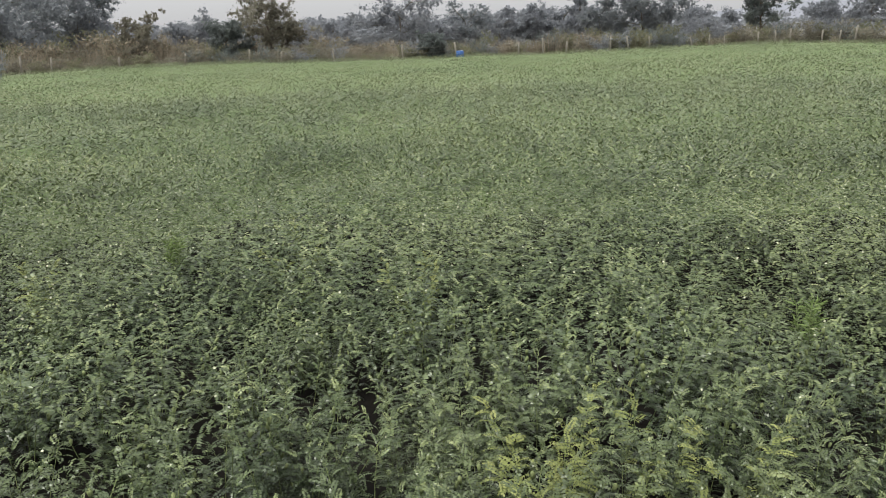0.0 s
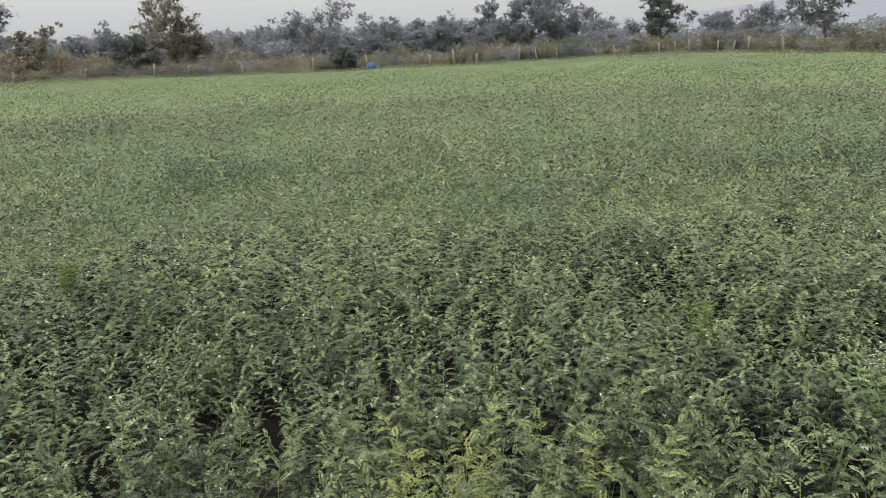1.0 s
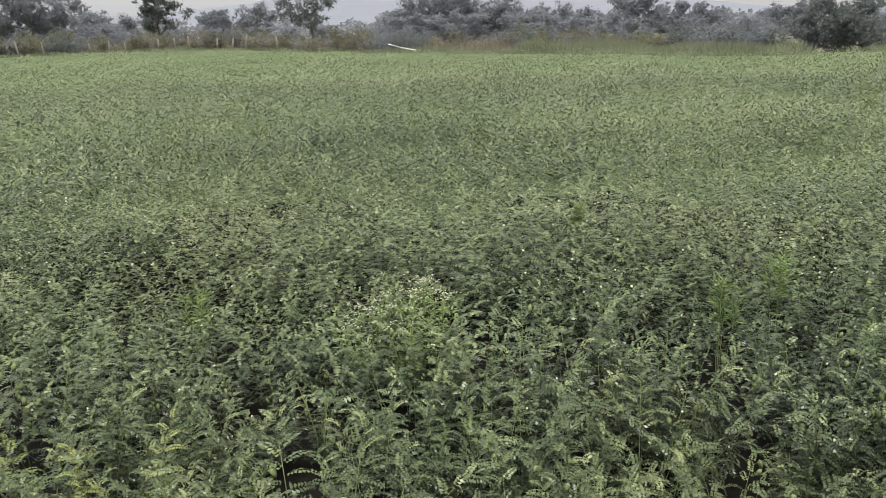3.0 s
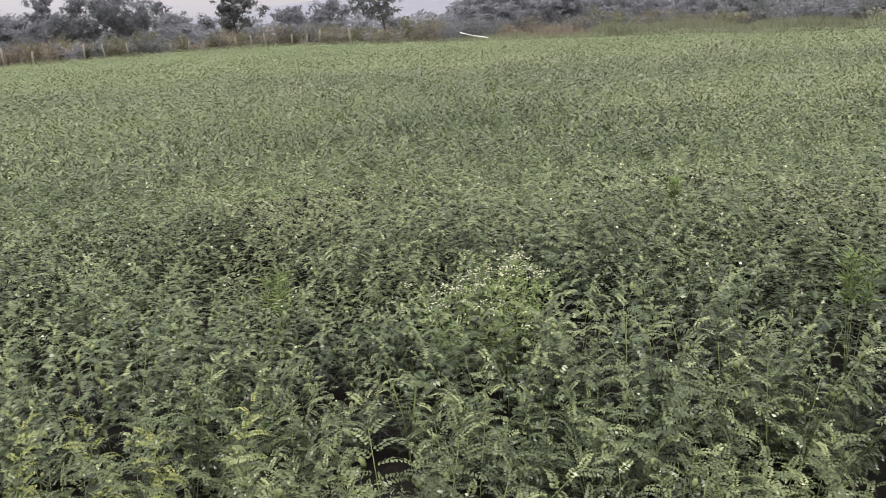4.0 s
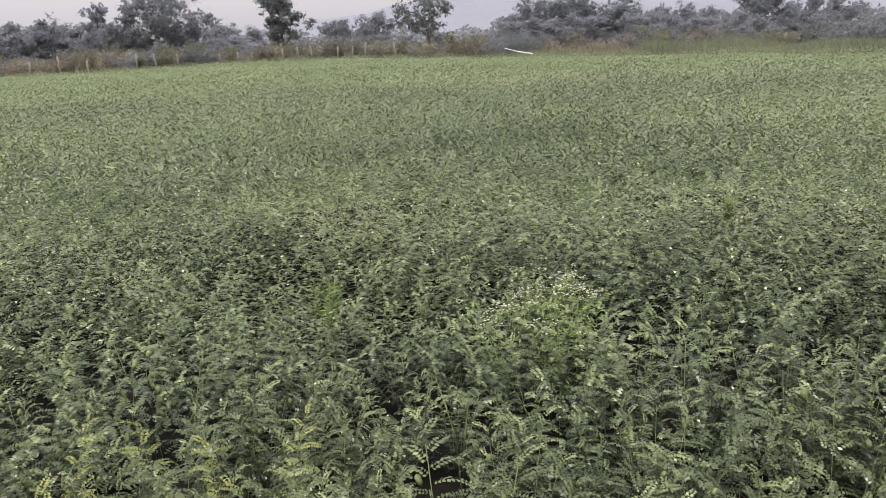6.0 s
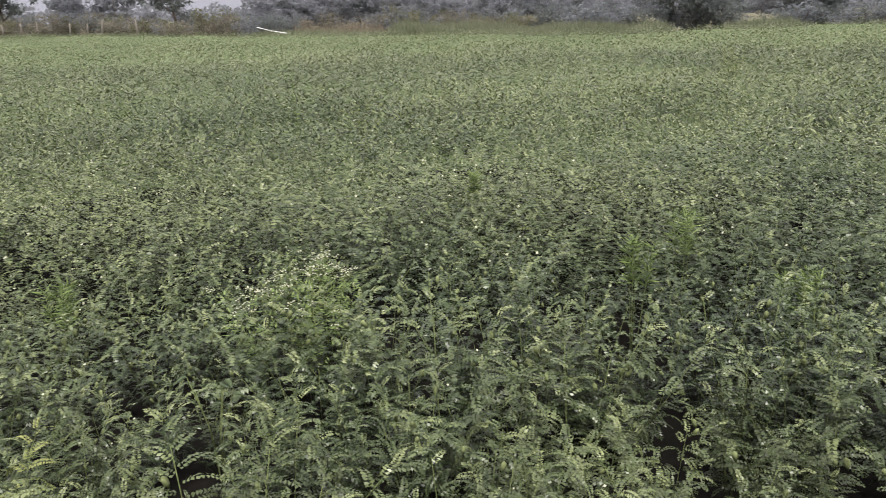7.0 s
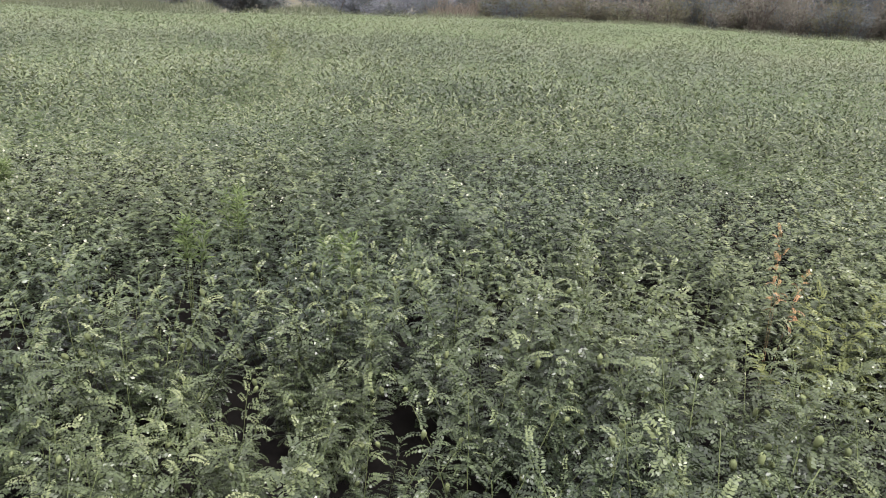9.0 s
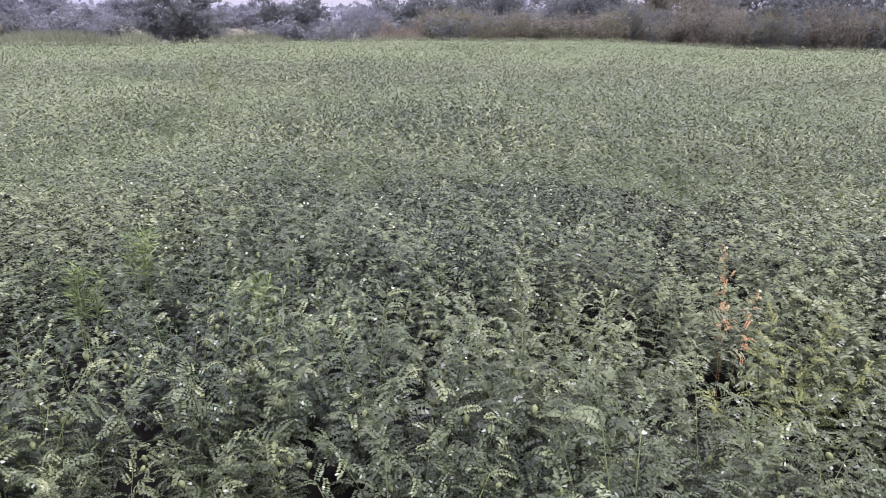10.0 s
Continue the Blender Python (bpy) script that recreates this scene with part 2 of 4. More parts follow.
def kites(base, along, across, length, width, fold=0.25, wide=0.55):
    """Folded kite leaves: base points, unit directions, lengths and widths."""
    nrm = np.cross(along, across)
    L, W = np.asarray(length)[:, None], np.asarray(width)[:, None]
    tip = base + along * L
    mid = base + along * L * wide + nrm * W * fold
    return np.stack([base, mid - across * W / 2, tip, mid + across * W / 2], axis=1)


def rand_unit(r, n):
    return unit(r.normal(size=(n, 3)))


# ---- chickpea plants ----
def rachis(s):
    """Place and slope along a leaf's arching midrib, one unit long."""
    a0, a1, k = 0.62, -1.15, 40
    t = (np.arange(k) + 0.5) / k * s
    a = a0 + (a1 - a0) * t
    return np.array([0.0, np.cos(a).mean() * s, np.sin(a).mean() * s]), a0 + (a1 - a0) * s


def leaf_pattern(pairs, leaflet, width, spread):
    """A pinnate leaf one unit long along y, arching over, as blunt leaflets (n, 4, 3)."""
    base, along, across, lens = [], [], [], []
    for k in range(pairs):
        s = 0.14 + 0.80 * k / max(pairs - 1, 1)
        p, a = rachis(s)
        tan, nrm = np.array([0, math.cos(a), math.sin(a)]), np.array([0, -math.sin(a), math.cos(a)])
        for side in (-1, 1):
            b = radians(spread - 22 * s)
            d = unit(side * math.sin(b) * np.array([1.0, 0, 0]) + math.cos(b) * tan - 0.22 * nrm)
            base.append(p)
            along.append(d)
            across.append(unit(np.cross(nrm, d)))
            lens.append(leaflet * (1.05 - 0.55 * abs(s - 0.45)))
    p, a = rachis(0.97)
    base.append(p)
    along.append((0, math.cos(a), math.sin(a)))
    across.append((-1.0, 0, 0))
    lens.append(leaflet * 0.8)
    lens = np.array(lens)
    return kites(np.array(base), np.array(along), np.array(across), lens, lens * width, 0.2, 0.64)


def pair_pattern(pairs, reach, thick):
    """The same leaf with each pair of leaflets as one folded blade across the midrib."""
    quads = []
    for k in range(pairs):
        s = 0.14 + 0.78 * k / (pairs - 1)
        size = reach * (1.05 - 0.6 * abs(s - 0.45))
        p, a = rachis(s)
        q, _ = rachis(s + thick)
        tan, nrm = np.array([0, math.cos(a), math.sin(a)]), np.array([0, -math.sin(a), math.cos(a)])
        tips = [p + side * size * np.array([1.0, 0, 0]) + 0.45 * size * tan - 0.25 * size * nrm for side in (-1, 1)]
        quads.append((p, tips[0], q, tips[1]))
    return np.array(quads)


def strip_pattern(cuts, width):
    """The same leaf as a plain arching strip, pointed at both ends."""
    rows = []
    for s in cuts:
        p, a = rachis(s)
        w = width * math.sin(math.pi * min(max(s, 0.06), 0.96)) ** 0.7
        rows.append((p - (w, 0, 0), p + (w, 0, 0)))
    return np.array([(a[0], b[0], b[1], a[1]) for a, b in zip(rows, rows[1:])])


LEAF_NEAR = leaf_pattern(9, 0.175, 0.58, 74)
LEAF_OUTER = pair_pattern(8, 0.15, 0.105)
LEAF_PAIR = pair_pattern(6, 0.15, 0.115)
LEAF_PAIR_FAR = pair_pattern(4, 0.145, 0.155)
LEAF_STRIP = strip_pattern((0.0, 0.5, 1.0), 0.10)
LEAF_FAR = np.array([[(0, 0.0, 0), (-0.10, 0.5, 0.16), (0, 0.92, -0.06), (0.10, 0.5, 0.16)]])


def plant_skeleton(r, branches, height, leaf=1.0, spread=1.0):
    """Branch lines, and along them the leaf frames, pod and flower places."""
    lines, leaves, pods, flowers = [], [], [], []
    turn = r.uniform(0, 6.28)
    for b in range(branches):
        az = turn + 6.283 * b / branches + r.normal(0, 0.35)
        lean = r.uniform(0.12, 0.80) * spread
        bow = r.uniform(0.1, 0.85) * spread if b % 3 else 0.0
        length = height * r.uniform(0.85, 1.15) / math.cos(lean * 0.55)
        steps = 9
        p = np.array([0.015 * math.cos(az), 0.015 * math.sin(az), 0.0])
        line = [p]
        for s in range(steps):
            t = (s + 0.5) / steps
            tilt = lean * (1.0 - 0.45 * t) + bow * t * t + (0.25 * max(0, t - 0.75) * 4 * r.uniform(-0.3, 1))
            az += r.normal(0, 0.09)
            p = p + length / steps * np.array([math.sin(tilt) * math.cos(az), math.sin(tilt) * math.sin(az), math.cos(tilt)])
            line.append(p)
        line = np.array(line)
        lines.append(line)
        n = int(length * 0.84 / (0.0112 * leaf ** 1.5))
        side = 1
        for k in range(n):
            t = min((0.16 + 0.84 * (k + r.uniform(0, 0.6)) / n) * steps, steps - 0.01)
            i = int(t)
            pos = line[i] + (line[i + 1] - line[i]) * (t - i)
            tan = unit(line[i + 1] - line[i])
            side = -side
            out = az + side * r.uniform(0.4, 2.3)
            hor = np.array([math.cos(out), math.sin(out), 0])
            young = max(0.0, t / steps - 0.72) * 3.2
            d = unit((0.25 + 1.0 * young) * tan + (1.0 - 0.5 * young) * hor + np.array([0, 0, r.uniform(-0.35, 0.25)]))
            up = unit(np.array([r.normal(0, 0.30), r.normal(0, 0.30), 1.0]))
            x = unit(np.cross(d, up))
            z = np.cross(x, d) * r.uniform(0.45, 1.35)
            size = leaf * r.uniform(0.044, 0.064) * (1.0 - 0.45 * min(1.0, young))
            leaves.append((pos, x * size, d * size, z * size, t / steps))
            if 0.5 * steps < t < 0.97 * steps and r.random() < 0.12:
                pods.append(pos + hor * 0.022 + np.array([0, 0, -0.012]))
            if t > 0.72 * steps and r.random() < 0.05:
                flowers.append(pos + hor * 0.035 + np.array([0, 0, 0.030]))
    return lines, leaves, pods, flowers


def leaf_quads(leaves, pattern):
    pos = np.array([q[0] for q in leaves])
    rot = np.array([np.stack(q[1:4], axis=0) for q in leaves])          # rows: x, y, z axes
    quads = np.einsum("nkc,lcd->lnkd", pattern, rot) + pos[:, None, None, :]
    jr = np.random.default_rng(len(leaves))
    return (quads + jr.normal(0, 0.0008, quads.shape)).reshape(-1, 4, 3)


def leaf_tones(leaves, pattern, r):
    """Tones climb to the shoots' tips, so lower leaves hold the plant's inner shade; some pale leaves are painted
    glints.
    """
    up_shoot = np.clip((np.array([q[4] for q in leaves]) - 0.30) / 0.70, 0, 1)
    pale = 0.34 * (r.random(len(leaves)) < 0.06 + 0.16 * up_shoot)
    return np.repeat(np.clip(0.62 * up_shoot ** 1.5 + 0.26 * r.random(len(leaves)) - 0.05 + pale, 0, 1), len(pattern))


def pod_mesh():
    bm = bmesh.new()
    bmesh.ops.create_icosphere(bm, subdivisions=1, radius=1)
    for v in bm.verts:
        k = 1.0 - 0.35 * max(0, -v.co.z)
        v.co = Vector((v.co.x * 0.0075 * k, v.co.y * 0.0068 * k, v.co.z * 0.0135))
        if v.co.z < -0.013:
            v.co.z -= 0.005
    return bm_mesh("pod", bm, POD)


def flower_mesh():
    """A small pea flower: a standard petal, two wings and a keel."""
    q = []
    for ang, l, w, up in ((0, 0.0062, 0.0062, 0.9), (0.9, 0.005, 0.0034, 0.3), (-0.9, 0.005, 0.0034, 0.3), (0, 0.004, 0.003, 0.0)):
        d = unit(np.array([math.sin(ang), math.cos(ang), up]))
        x = unit(np.cross(d, (0, 0, 1.0)))
        q.append(kites(np.zeros((1, 3)), d[None], x[None], np.array([l]), np.array([w]))[0])
    return quads_mesh("flower", np.array(q), PETAL)


POD_ME, FLOWER_ME = pod_mesh(), flower_mesh()


def stem_mesh(lines, material, thick=0.0017):
    bm = bmesh.new()
    for line in lines:
        line = line[::2] if len(line) > 5 else line
        tube(bm, line, [thick * (1 - 0.6 * k / len(line)) for k in range(len(line))], 3)
    return bm_mesh("stem", bm, material)


def chickpea_plant(r, branches, height, leaf_mat, stem_mat, label, pods=True, keep=1.0, spread=1.0, pattern=LEAF_NEAR, ripe=0.0):
    lines, leaves, pod_at, flower_at = plant_skeleton(r, branches, height, 1.28, spread)
    if keep < 1:
        leaves = [q for q in leaves if r.random() < keep and q[4] > 0.62]
    root = tagged(new("chickpea_plant"), label, "chickpea plant", "chickpea plants of the field")
    part("stem", stem_mesh(lines, stem_mat), root)
    part("foliage", quads_mesh("foliage", leaf_quads(leaves, pattern), leaf_mat, 1, np.clip(leaf_tones(leaves, pattern, r) + ripe, 0, 1)), root)
    if pods:
        for p in pod_at[-5:]:
            o = part("pod", POD_ME, root, "pale green hairy pod")
            o.matrix_basis = pose(*p, r.uniform(-25, 25), r.uniform(-25, 25), r.uniform(0, 360))
        for p in flower_at[-1:]:
            o = part("flower", FLOWER_ME, root, "tiny white flower")
            o.matrix_basis = pose(*p, r.uniform(-30, 30), r.uniform(-30, 30), r.uniform(0, 360))
    return root

# ---- the plan of the field ----
# azimuth (degrees from y towards x) and distance of the crop's far edge
EDGE = [(-180, 60), (-90, 70), (-45, 62), (-32, 58), (-28, 66), (-25, 70), (-20, 70), (-14, 63), (-8, 59), (-2, 58), (6, 60), (11.5, 66), (16, 74),
        (19.4, 76), (22, 72), (25, 62), (29, 52), (35, 46), (43, 42), (52, 36), (58, 34.5), (66, 38.5), (73, 42), (77, 46), (81, 46), (86, 50),
        (91, 52), (96, 46), (100, 42), (108, 40), (118, 38), (140, 45), (180, 60)]
EDGE_AZ, EDGE_D = np.array([e[0] for e in EDGE], float), np.array([e[1] for e in EDGE], float)
HEART = (0.5, 0.68)                       # the middle of the stretch of plants built one by one
NEAR_R, FAR_R = 3.1, 20.0


def edge_at(az):
    return np.interp(az, EDGE_AZ, EDGE_D)


def at_az(az, d):
    return d * math.sin(radians(az)), d * math.cos(radians(az))


def in_field(x, y, margin=0.0):
    return np.hypot(x, y) < edge_at(np.degrees(np.arctan2(x, y))) - margin


# hollows fitted to dark gaps in the camera's view: place, radius, depth as a share of the height
HOLLOWS = [(4.63, 0.08, 0.42, 0.5), (2.55, 0.39, 0.13, 0.6), (3.39, 1.46, 0.22, 0.3), (2.35, 0.77, 0.16, 0.4), (4.62, 1.33, 0.30, 0.4), (5.35, -0.65, 0.40, 0.35), (1.28, 2.32, 0.15, 0.65),
           (2.47, 2.64, 0.22, 0.45), (1.70, 2.70, 0.14, 0.6), (2.07, 3.82, 0.22, 0.35), (3.48, 3.92, 0.24, 0.4), (1.82, 1.19, 0.15, 0.55), (2.19, 1.18, 0.16, 0.55), (5.37, 0.50, 0.28, 0.4),
           (2.05, 1.67, 0.14, 0.5), (-0.38, 2.85, 0.22, 0.55), (-1.03, 2.61, 0.24, 0.6), (1.60, 3.98, 0.22, 0.5), (0.26, 4.15, 0.18, 0.45), (0.86, 3.78, 0.22, 0.4), (-0.64, 2.54, 0.16, 0.5),
           (0.02, 2.76, 0.18, 0.5), (2.37, 1.62, 0.16, 0.5), (2.18, 1.28, 0.16, 0.4), (2.95, 2.20, 0.2, 0.4)]


def crop_height(x, y):
    """Height factor of the stand: low waves, and the hollows."""
    h = 0.84 + 0.18 * field_noise(x, y, 2.3) + 0.40 * (field_noise(x, y, 0.6) - 0.45) + 0.12 * field_noise(x, y, 9.0) - 0.7 * np.maximum(0.0, 0.25 - field_noise(x + 31.0, y - 17.0, 1.5))
    for a, b, rad, deep in HOLLOWS:
        h = h * (1 - 0.82 * deep * np.exp(-((x - a) ** 2 + (y - b) ** 2) / rad ** 2))
    return h


def ripeness(x, y):
    """How far the plants of a place have ripened: patches of paler, more olive leaves."""
    return 0.34 * (field_noise(x - 9.0, y + 4.0, 1.1) - 0.5) + 0.24 * (field_noise(x + 3.0, y + 8.0, 3.7) - 0.5)


# ---- ground, hills ----
def ground_sheet():
    bm = bmesh.new()
    rings = [0, 20, 40, 60, 80, 110, 160, 260, 500, 1000, 2000, 4000]
    prev = None
    for d in rings:
        if d == 0:
            ring = [bm.verts.new((0, 0, 0))] * 72
        else:
            ring = [bm.verts.new((d * math.sin(2 * math.pi * k / 72), d * math.cos(2 * math.pi * k / 72), 0)) for k in range(72)]
        if prev:
            for k in range(72):
                a, b, c, e = prev[k], prev[(k + 1) % 72], ring[(k + 1) % 72], ring[k]
                if a is b:
                    bm.faces.new((a, e, c))
                else:
                    bm.faces.new((a, e, c, b))
        prev = ring
    return bm


tagged(new("ground", bm_mesh("ground", ground_sheet(), LAND)), "dry brown earth with thin grass", "ground", kind="structure")


def soil_sheet():
    """The tilled soil under the crop, a little above the ground, with clods."""
    bm = bmesh.new()
    dist = [0, 0.6, 1.0, 1.4, 1.8, 2.2, 2.7, 3.3, 4, 5, 7, 10, 16, 26, 38, 52, 70]
    prev = None
    for d in dist:
        ring = []
        for k in range(120):
            az = -180 + 3 * k
            dd = min(d, float(edge_at(az)))
            x, y = at_az(az, dd)
            ring.append(bm.verts.new((x, y, 0.012 + 0.05 * float(field_noise(x, y, 0.5)))))
        if prev:
            for k in range(120):
                f = [prev[k], ring[k], ring[(k + 1) % 120], prev[(k + 1) % 120]]
                if min(d, EDGE_D.min()) == d or (f[0].co - f[1].co).length > 1e-3 and (f[2].co - f[3].co).length > 1e-3:
                    bm.faces.new(f)
        prev = ring
    bmesh.ops.remove_doubles(bm, verts=bm.verts, dist=1e-4)
    return bm


tagged(new("field_soil", bm_mesh("field_soil", soil_sheet(), SOIL)), "near-black tilled soil under the chickpea crop, gap shade in its colour", "soil", kind="structure")


def ridge(name, az0, az1, dist, heights, label):
    """A far wooded ridge as a long hill with a front and a back slope."""
    bm = bmesh.new()
    steps = 90
    rows = []
    for k in range(steps + 1):
        az = az0 + (az1 - az0) * k / steps
        h = float(np.interp(az, [p[0] for p in heights], [p[1] for p in heights]))
        h *= 1 + 0.05 * (float(field_noise(az * 3.0, 0.0, 1.3)) - 0.5) + 0.03 * (float(field_noise(az * 9.0, 5.0, 1.0)) - 0.5)
        col = []
        for dd, f in ((-220, 0.0), (-120, 0.5), (-40, 0.9), (0, 1.0), (60, 0.9), (250, 0.0)):
            x, y = at_az(az, dist + dd)
            col.append(bm.verts.new((x, y, h * f)))
        rows.append(col)
    for a, b in zip(rows, rows[1:]):
        for i in range(5):
            bm.faces.new((a[i], b[i], b[i + 1], a[i + 1]))
    return tagged(new(name, bm_mesh(name, bm, HILL)), label, "hill", kind="structure")


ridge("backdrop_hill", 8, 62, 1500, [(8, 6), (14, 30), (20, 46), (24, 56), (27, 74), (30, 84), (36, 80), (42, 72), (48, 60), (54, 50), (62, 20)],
      "long forested ridge on the horizon, blue-grey haze in its colour")
ridge("backdrop_ridge", -60, 130, 2600, [(-60, 20), (-20, 30), (10, 42), (30, 60), (60, 46), (100, 40), (130, 30)], "low far hills, pale haze put into their colour")

# ---- the crop: things nearest the path ----
PLANT_LABEL = "bushy blue-green chickpea plant with feathery leaves and pods"
tr = np.random.default_rng(21)
# ripeness steps, lowered overall so that the near plants' tones sit darker
RIPE = [-0.13, -0.04, 0.07]
nearest = [[chickpea_plant(tr, int(tr.integers(7, 9)), tr.uniform(0.42, 0.49), CROP, STEM, PLANT_LABEL, ripe=v, spread=0.85) for k in range(4)] for v in RIPE]
outer = [[chickpea_plant(tr, int(tr.integers(6, 8)), tr.uniform(0.42, 0.49), CROP, STEM, PLANT_LABEL, pattern=LEAF_OUTER, ripe=v, spread=0.9) for k in range(3)] for v in RIPE]


def near_places():
    out = []
    step = 0.245
    for i in range(-20, 21):
        for j in range(-20, 21):
            x, y = HEART[0] + step * (i + 0.5 * (j % 2)) + rng.normal(0, 0.06), HEART[1] + step * 0.9 * j + rng.normal(0, 0.06)
            d = math.hypot(x - HEART[0], y - HEART[1])
            az = math.degrees(math.atan2(x - HEART[0], y - HEART[1]))
            if 1.0 < d < NEAR_R and -66 < az < 129:
                out.append((d, x, y))
    return out


YELLOW = [(0.48, 2.46, 0.49, 4), (0.44, 2.36, 0.50, 4), (0.76, 2.58, 0.47, 3), (0.90, 2.43, 0.46, 2), (3.00, -0.03, 0.49, 3), (2.84, 0.04, 0.48, 2), (3.05, -0.20, 0.47, 3),
          (5.20, -0.82, 0.50, 4), (5.36, -1.07, 0.50, 4), (11.48, 5.62, 0.74, 8), (-0.72, 4.56, 0.50, 3), (-0.02, 4.01, 0.50, 3), (-1.79, 3.98, 0.50, 4), (5.26, 6.23, 0.54, 4)]
for d, x, y in near_places():
    s = float(crop_height(x, y))
    if s < 0.26:
        continue
    if any(math.hypot(x - a, y - b) < 0.1 for a, b, _, _ in YELLOW) or math.hypot(x - 3.12, y - 0.06) < 0.15:
        continue
    family = (nearest if d < 2.35 else outer)[int(np.clip(round(1 + float(ripeness(x, y)) / 0.1), 0, 2))]
    s *= rng.uniform(0.80, 1.16)
    ob = copy_thing(family[int(rng.integers(0, len(family)))], pose(x, y, 0.03, rng.normal(0, 5), rng.normal(0, 5), rng.uniform(0, 360)))
    ob.scale = (s * rng.uniform(1.0, 1.2), s * rng.uniform(1.0, 1.2), s)
for k, ob in enumerate(sum(nearest + outer, [])):        # the first of each kind stands in the stand too, behind the path
    x, y = HEART[0] - 1.3 + 0.24 * (k % 8), HEART[1] - 1.1 - 0.3 * (k // 8)
    ob.matrix_basis = pose(x, y, 0.03, 0, 0, 40 * k)

# ---- the crop farther off ----
def stand_templates(pattern, n, branches, height, thin, r, grow=1.0, big=1.0, low=0.5):
    out = []
    for k in range(n):
        lines, leaves, pods, flowers = plant_skeleton(r, branches, height, big)
        leaves = [q for q in leaves if q[0][2] > low * height and r.random() < thin]
        leaves = [(q[0], q[1] * grow, q[2] * grow, q[3] * grow, q[4]) for q in leaves]
        out.append((leaf_quads(leaves, pattern), np.array(flowers[:4]).reshape(-1, 3), leaf_tones(leaves, pattern, r)))
    return out


def scatter(places, kinds, sizes, r, wide=1.0):
    """Copies of the kinds at the places, as one array of quads; and the flower places."""
    pick = r.integers(0, len(kinds), len(places))
    spin = r.uniform(0, 6.283, len(places))
    blocks, flowers, tones = [], [], []
    for k, (quads, flow, tone) in enumerate(kinds):
        m = pick == k
        if not m.any():
            continue
        p, s, a = places[m], sizes[m], spin[m]
        c, sn = np.cos(a), np.sin(a)
        rot = np.zeros((len(p), 3, 3))
        rot[:, 0, 0], rot[:, 0, 1], rot[:, 1, 0], rot[:, 1, 1], rot[:, 2, 2] = c * s * wide, sn * s * wide, -sn * s * wide, c * s * wide, s
        rot[:, 2, 0], rot[:, 2, 1] = r.normal(0, 0.1, len(p)) * s, r.normal(0, 0.1, len(p)) * s
        base = np.column_stack([p, np.full(len(p), 0.03)])
        blocks.append((np.einsum("nkc,lcd->lnkd", quads, rot) + base[:, None, None, :]).reshape(-1, 4, 3))
        # haze put into the tones: paler and more even with distance
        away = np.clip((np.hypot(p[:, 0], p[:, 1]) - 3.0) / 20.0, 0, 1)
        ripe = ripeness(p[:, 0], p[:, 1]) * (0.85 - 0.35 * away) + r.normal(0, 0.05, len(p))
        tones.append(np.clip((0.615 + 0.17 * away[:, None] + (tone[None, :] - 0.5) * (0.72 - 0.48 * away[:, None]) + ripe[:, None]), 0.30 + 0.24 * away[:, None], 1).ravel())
        if len(flow):
            flowers.append((np.einsum("nc,lcd->lnd", flow, rot) + base[:, None, :]).reshape(-1, 3))
    return np.concatenate(blocks), np.concatenate(flowers) if flowers else np.zeros((0, 3)), np.concatenate(tones)


def grid_places(r0, r1, step, jitter, az0, az1, r):
    """Jittered places in a ring about HEART, between two azimuths, inside the field."""
    n = int(r1 / step) + 1
    i, j = np.meshgrid(np.arange(-n, n + 1), np.arange(-n, n + 1))
    x = HEART[0] + step * (i.ravel() + 0.5 * (j.ravel() % 2)) + r.normal(0, jitter * step, i.size)
    y = HEART[1] + step * j.ravel() + r.normal(0, jitter * step, i.size)
    d = np.hypot(x - HEART[0], y - HEART[1])
    az = np.degrees(np.arctan2(x - HEART[0], y - HEART[1]))
    m = (d >= r0) & (d < r1) & (az > az0) & (az < az1) & in_field(x, y)
    return np.column_stack([x[m], y[m]])


# plants of one kind, drawn more simply and with more haze in the colour the farther they stand
close_kinds = stand_templates(LEAF_PAIR, 10, 7, 0.455, 0.95, tr, 1.0, 1.28, 0.16)
mid_kinds = stand_templates(LEAF_PAIR_FAR, 10, 7, 0.455, 0.95, tr, 1.0, 1.30, 0.24)
low_kinds = stand_templates(LEAF_STRIP, 10, 7, 0.455, 0.85, tr, 1.0, 1.32, 0.36)
far_kinds = stand_templates(LEAF_FAR, 10, 7, 0.455, 0.62, tr, 1.08, 1.35, 0.5)
blossoms = []
for r0, r1, step, kinds, wide, az0, az1, leaf, label in [
        (NEAR_R, 4.3, 0.218, close_kinds, 1.2, -46, 124, CROP_MASS, "thick blue-green chickpea plants close by"),
        (4.3, 5.8, 0.222, mid_kinds, 1.2, -42, 122, CROP_MASS, "thick blue-green chickpea plants"),
        (5.8, 10.5, 0.238, low_kinds, 1.18, -38, 121, CROP_MASS, "dense stand of blue-green chickpea plants"),
        (10.5, FAR_R, 0.28, far_kinds, 1.2, -36, 119, CROP_HAZED, "even green chickpea crop in the middle of the field, lightened for haze")]:
    p = grid_places(r0, r1, step, 0.25, az0, az1, rng)
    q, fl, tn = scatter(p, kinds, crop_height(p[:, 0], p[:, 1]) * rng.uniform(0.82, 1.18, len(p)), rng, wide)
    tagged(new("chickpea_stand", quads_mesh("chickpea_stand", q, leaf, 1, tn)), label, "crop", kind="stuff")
    blossoms.append(fl)
# far stand: whole tufts with fewer and larger leaves
tuft_kinds = []
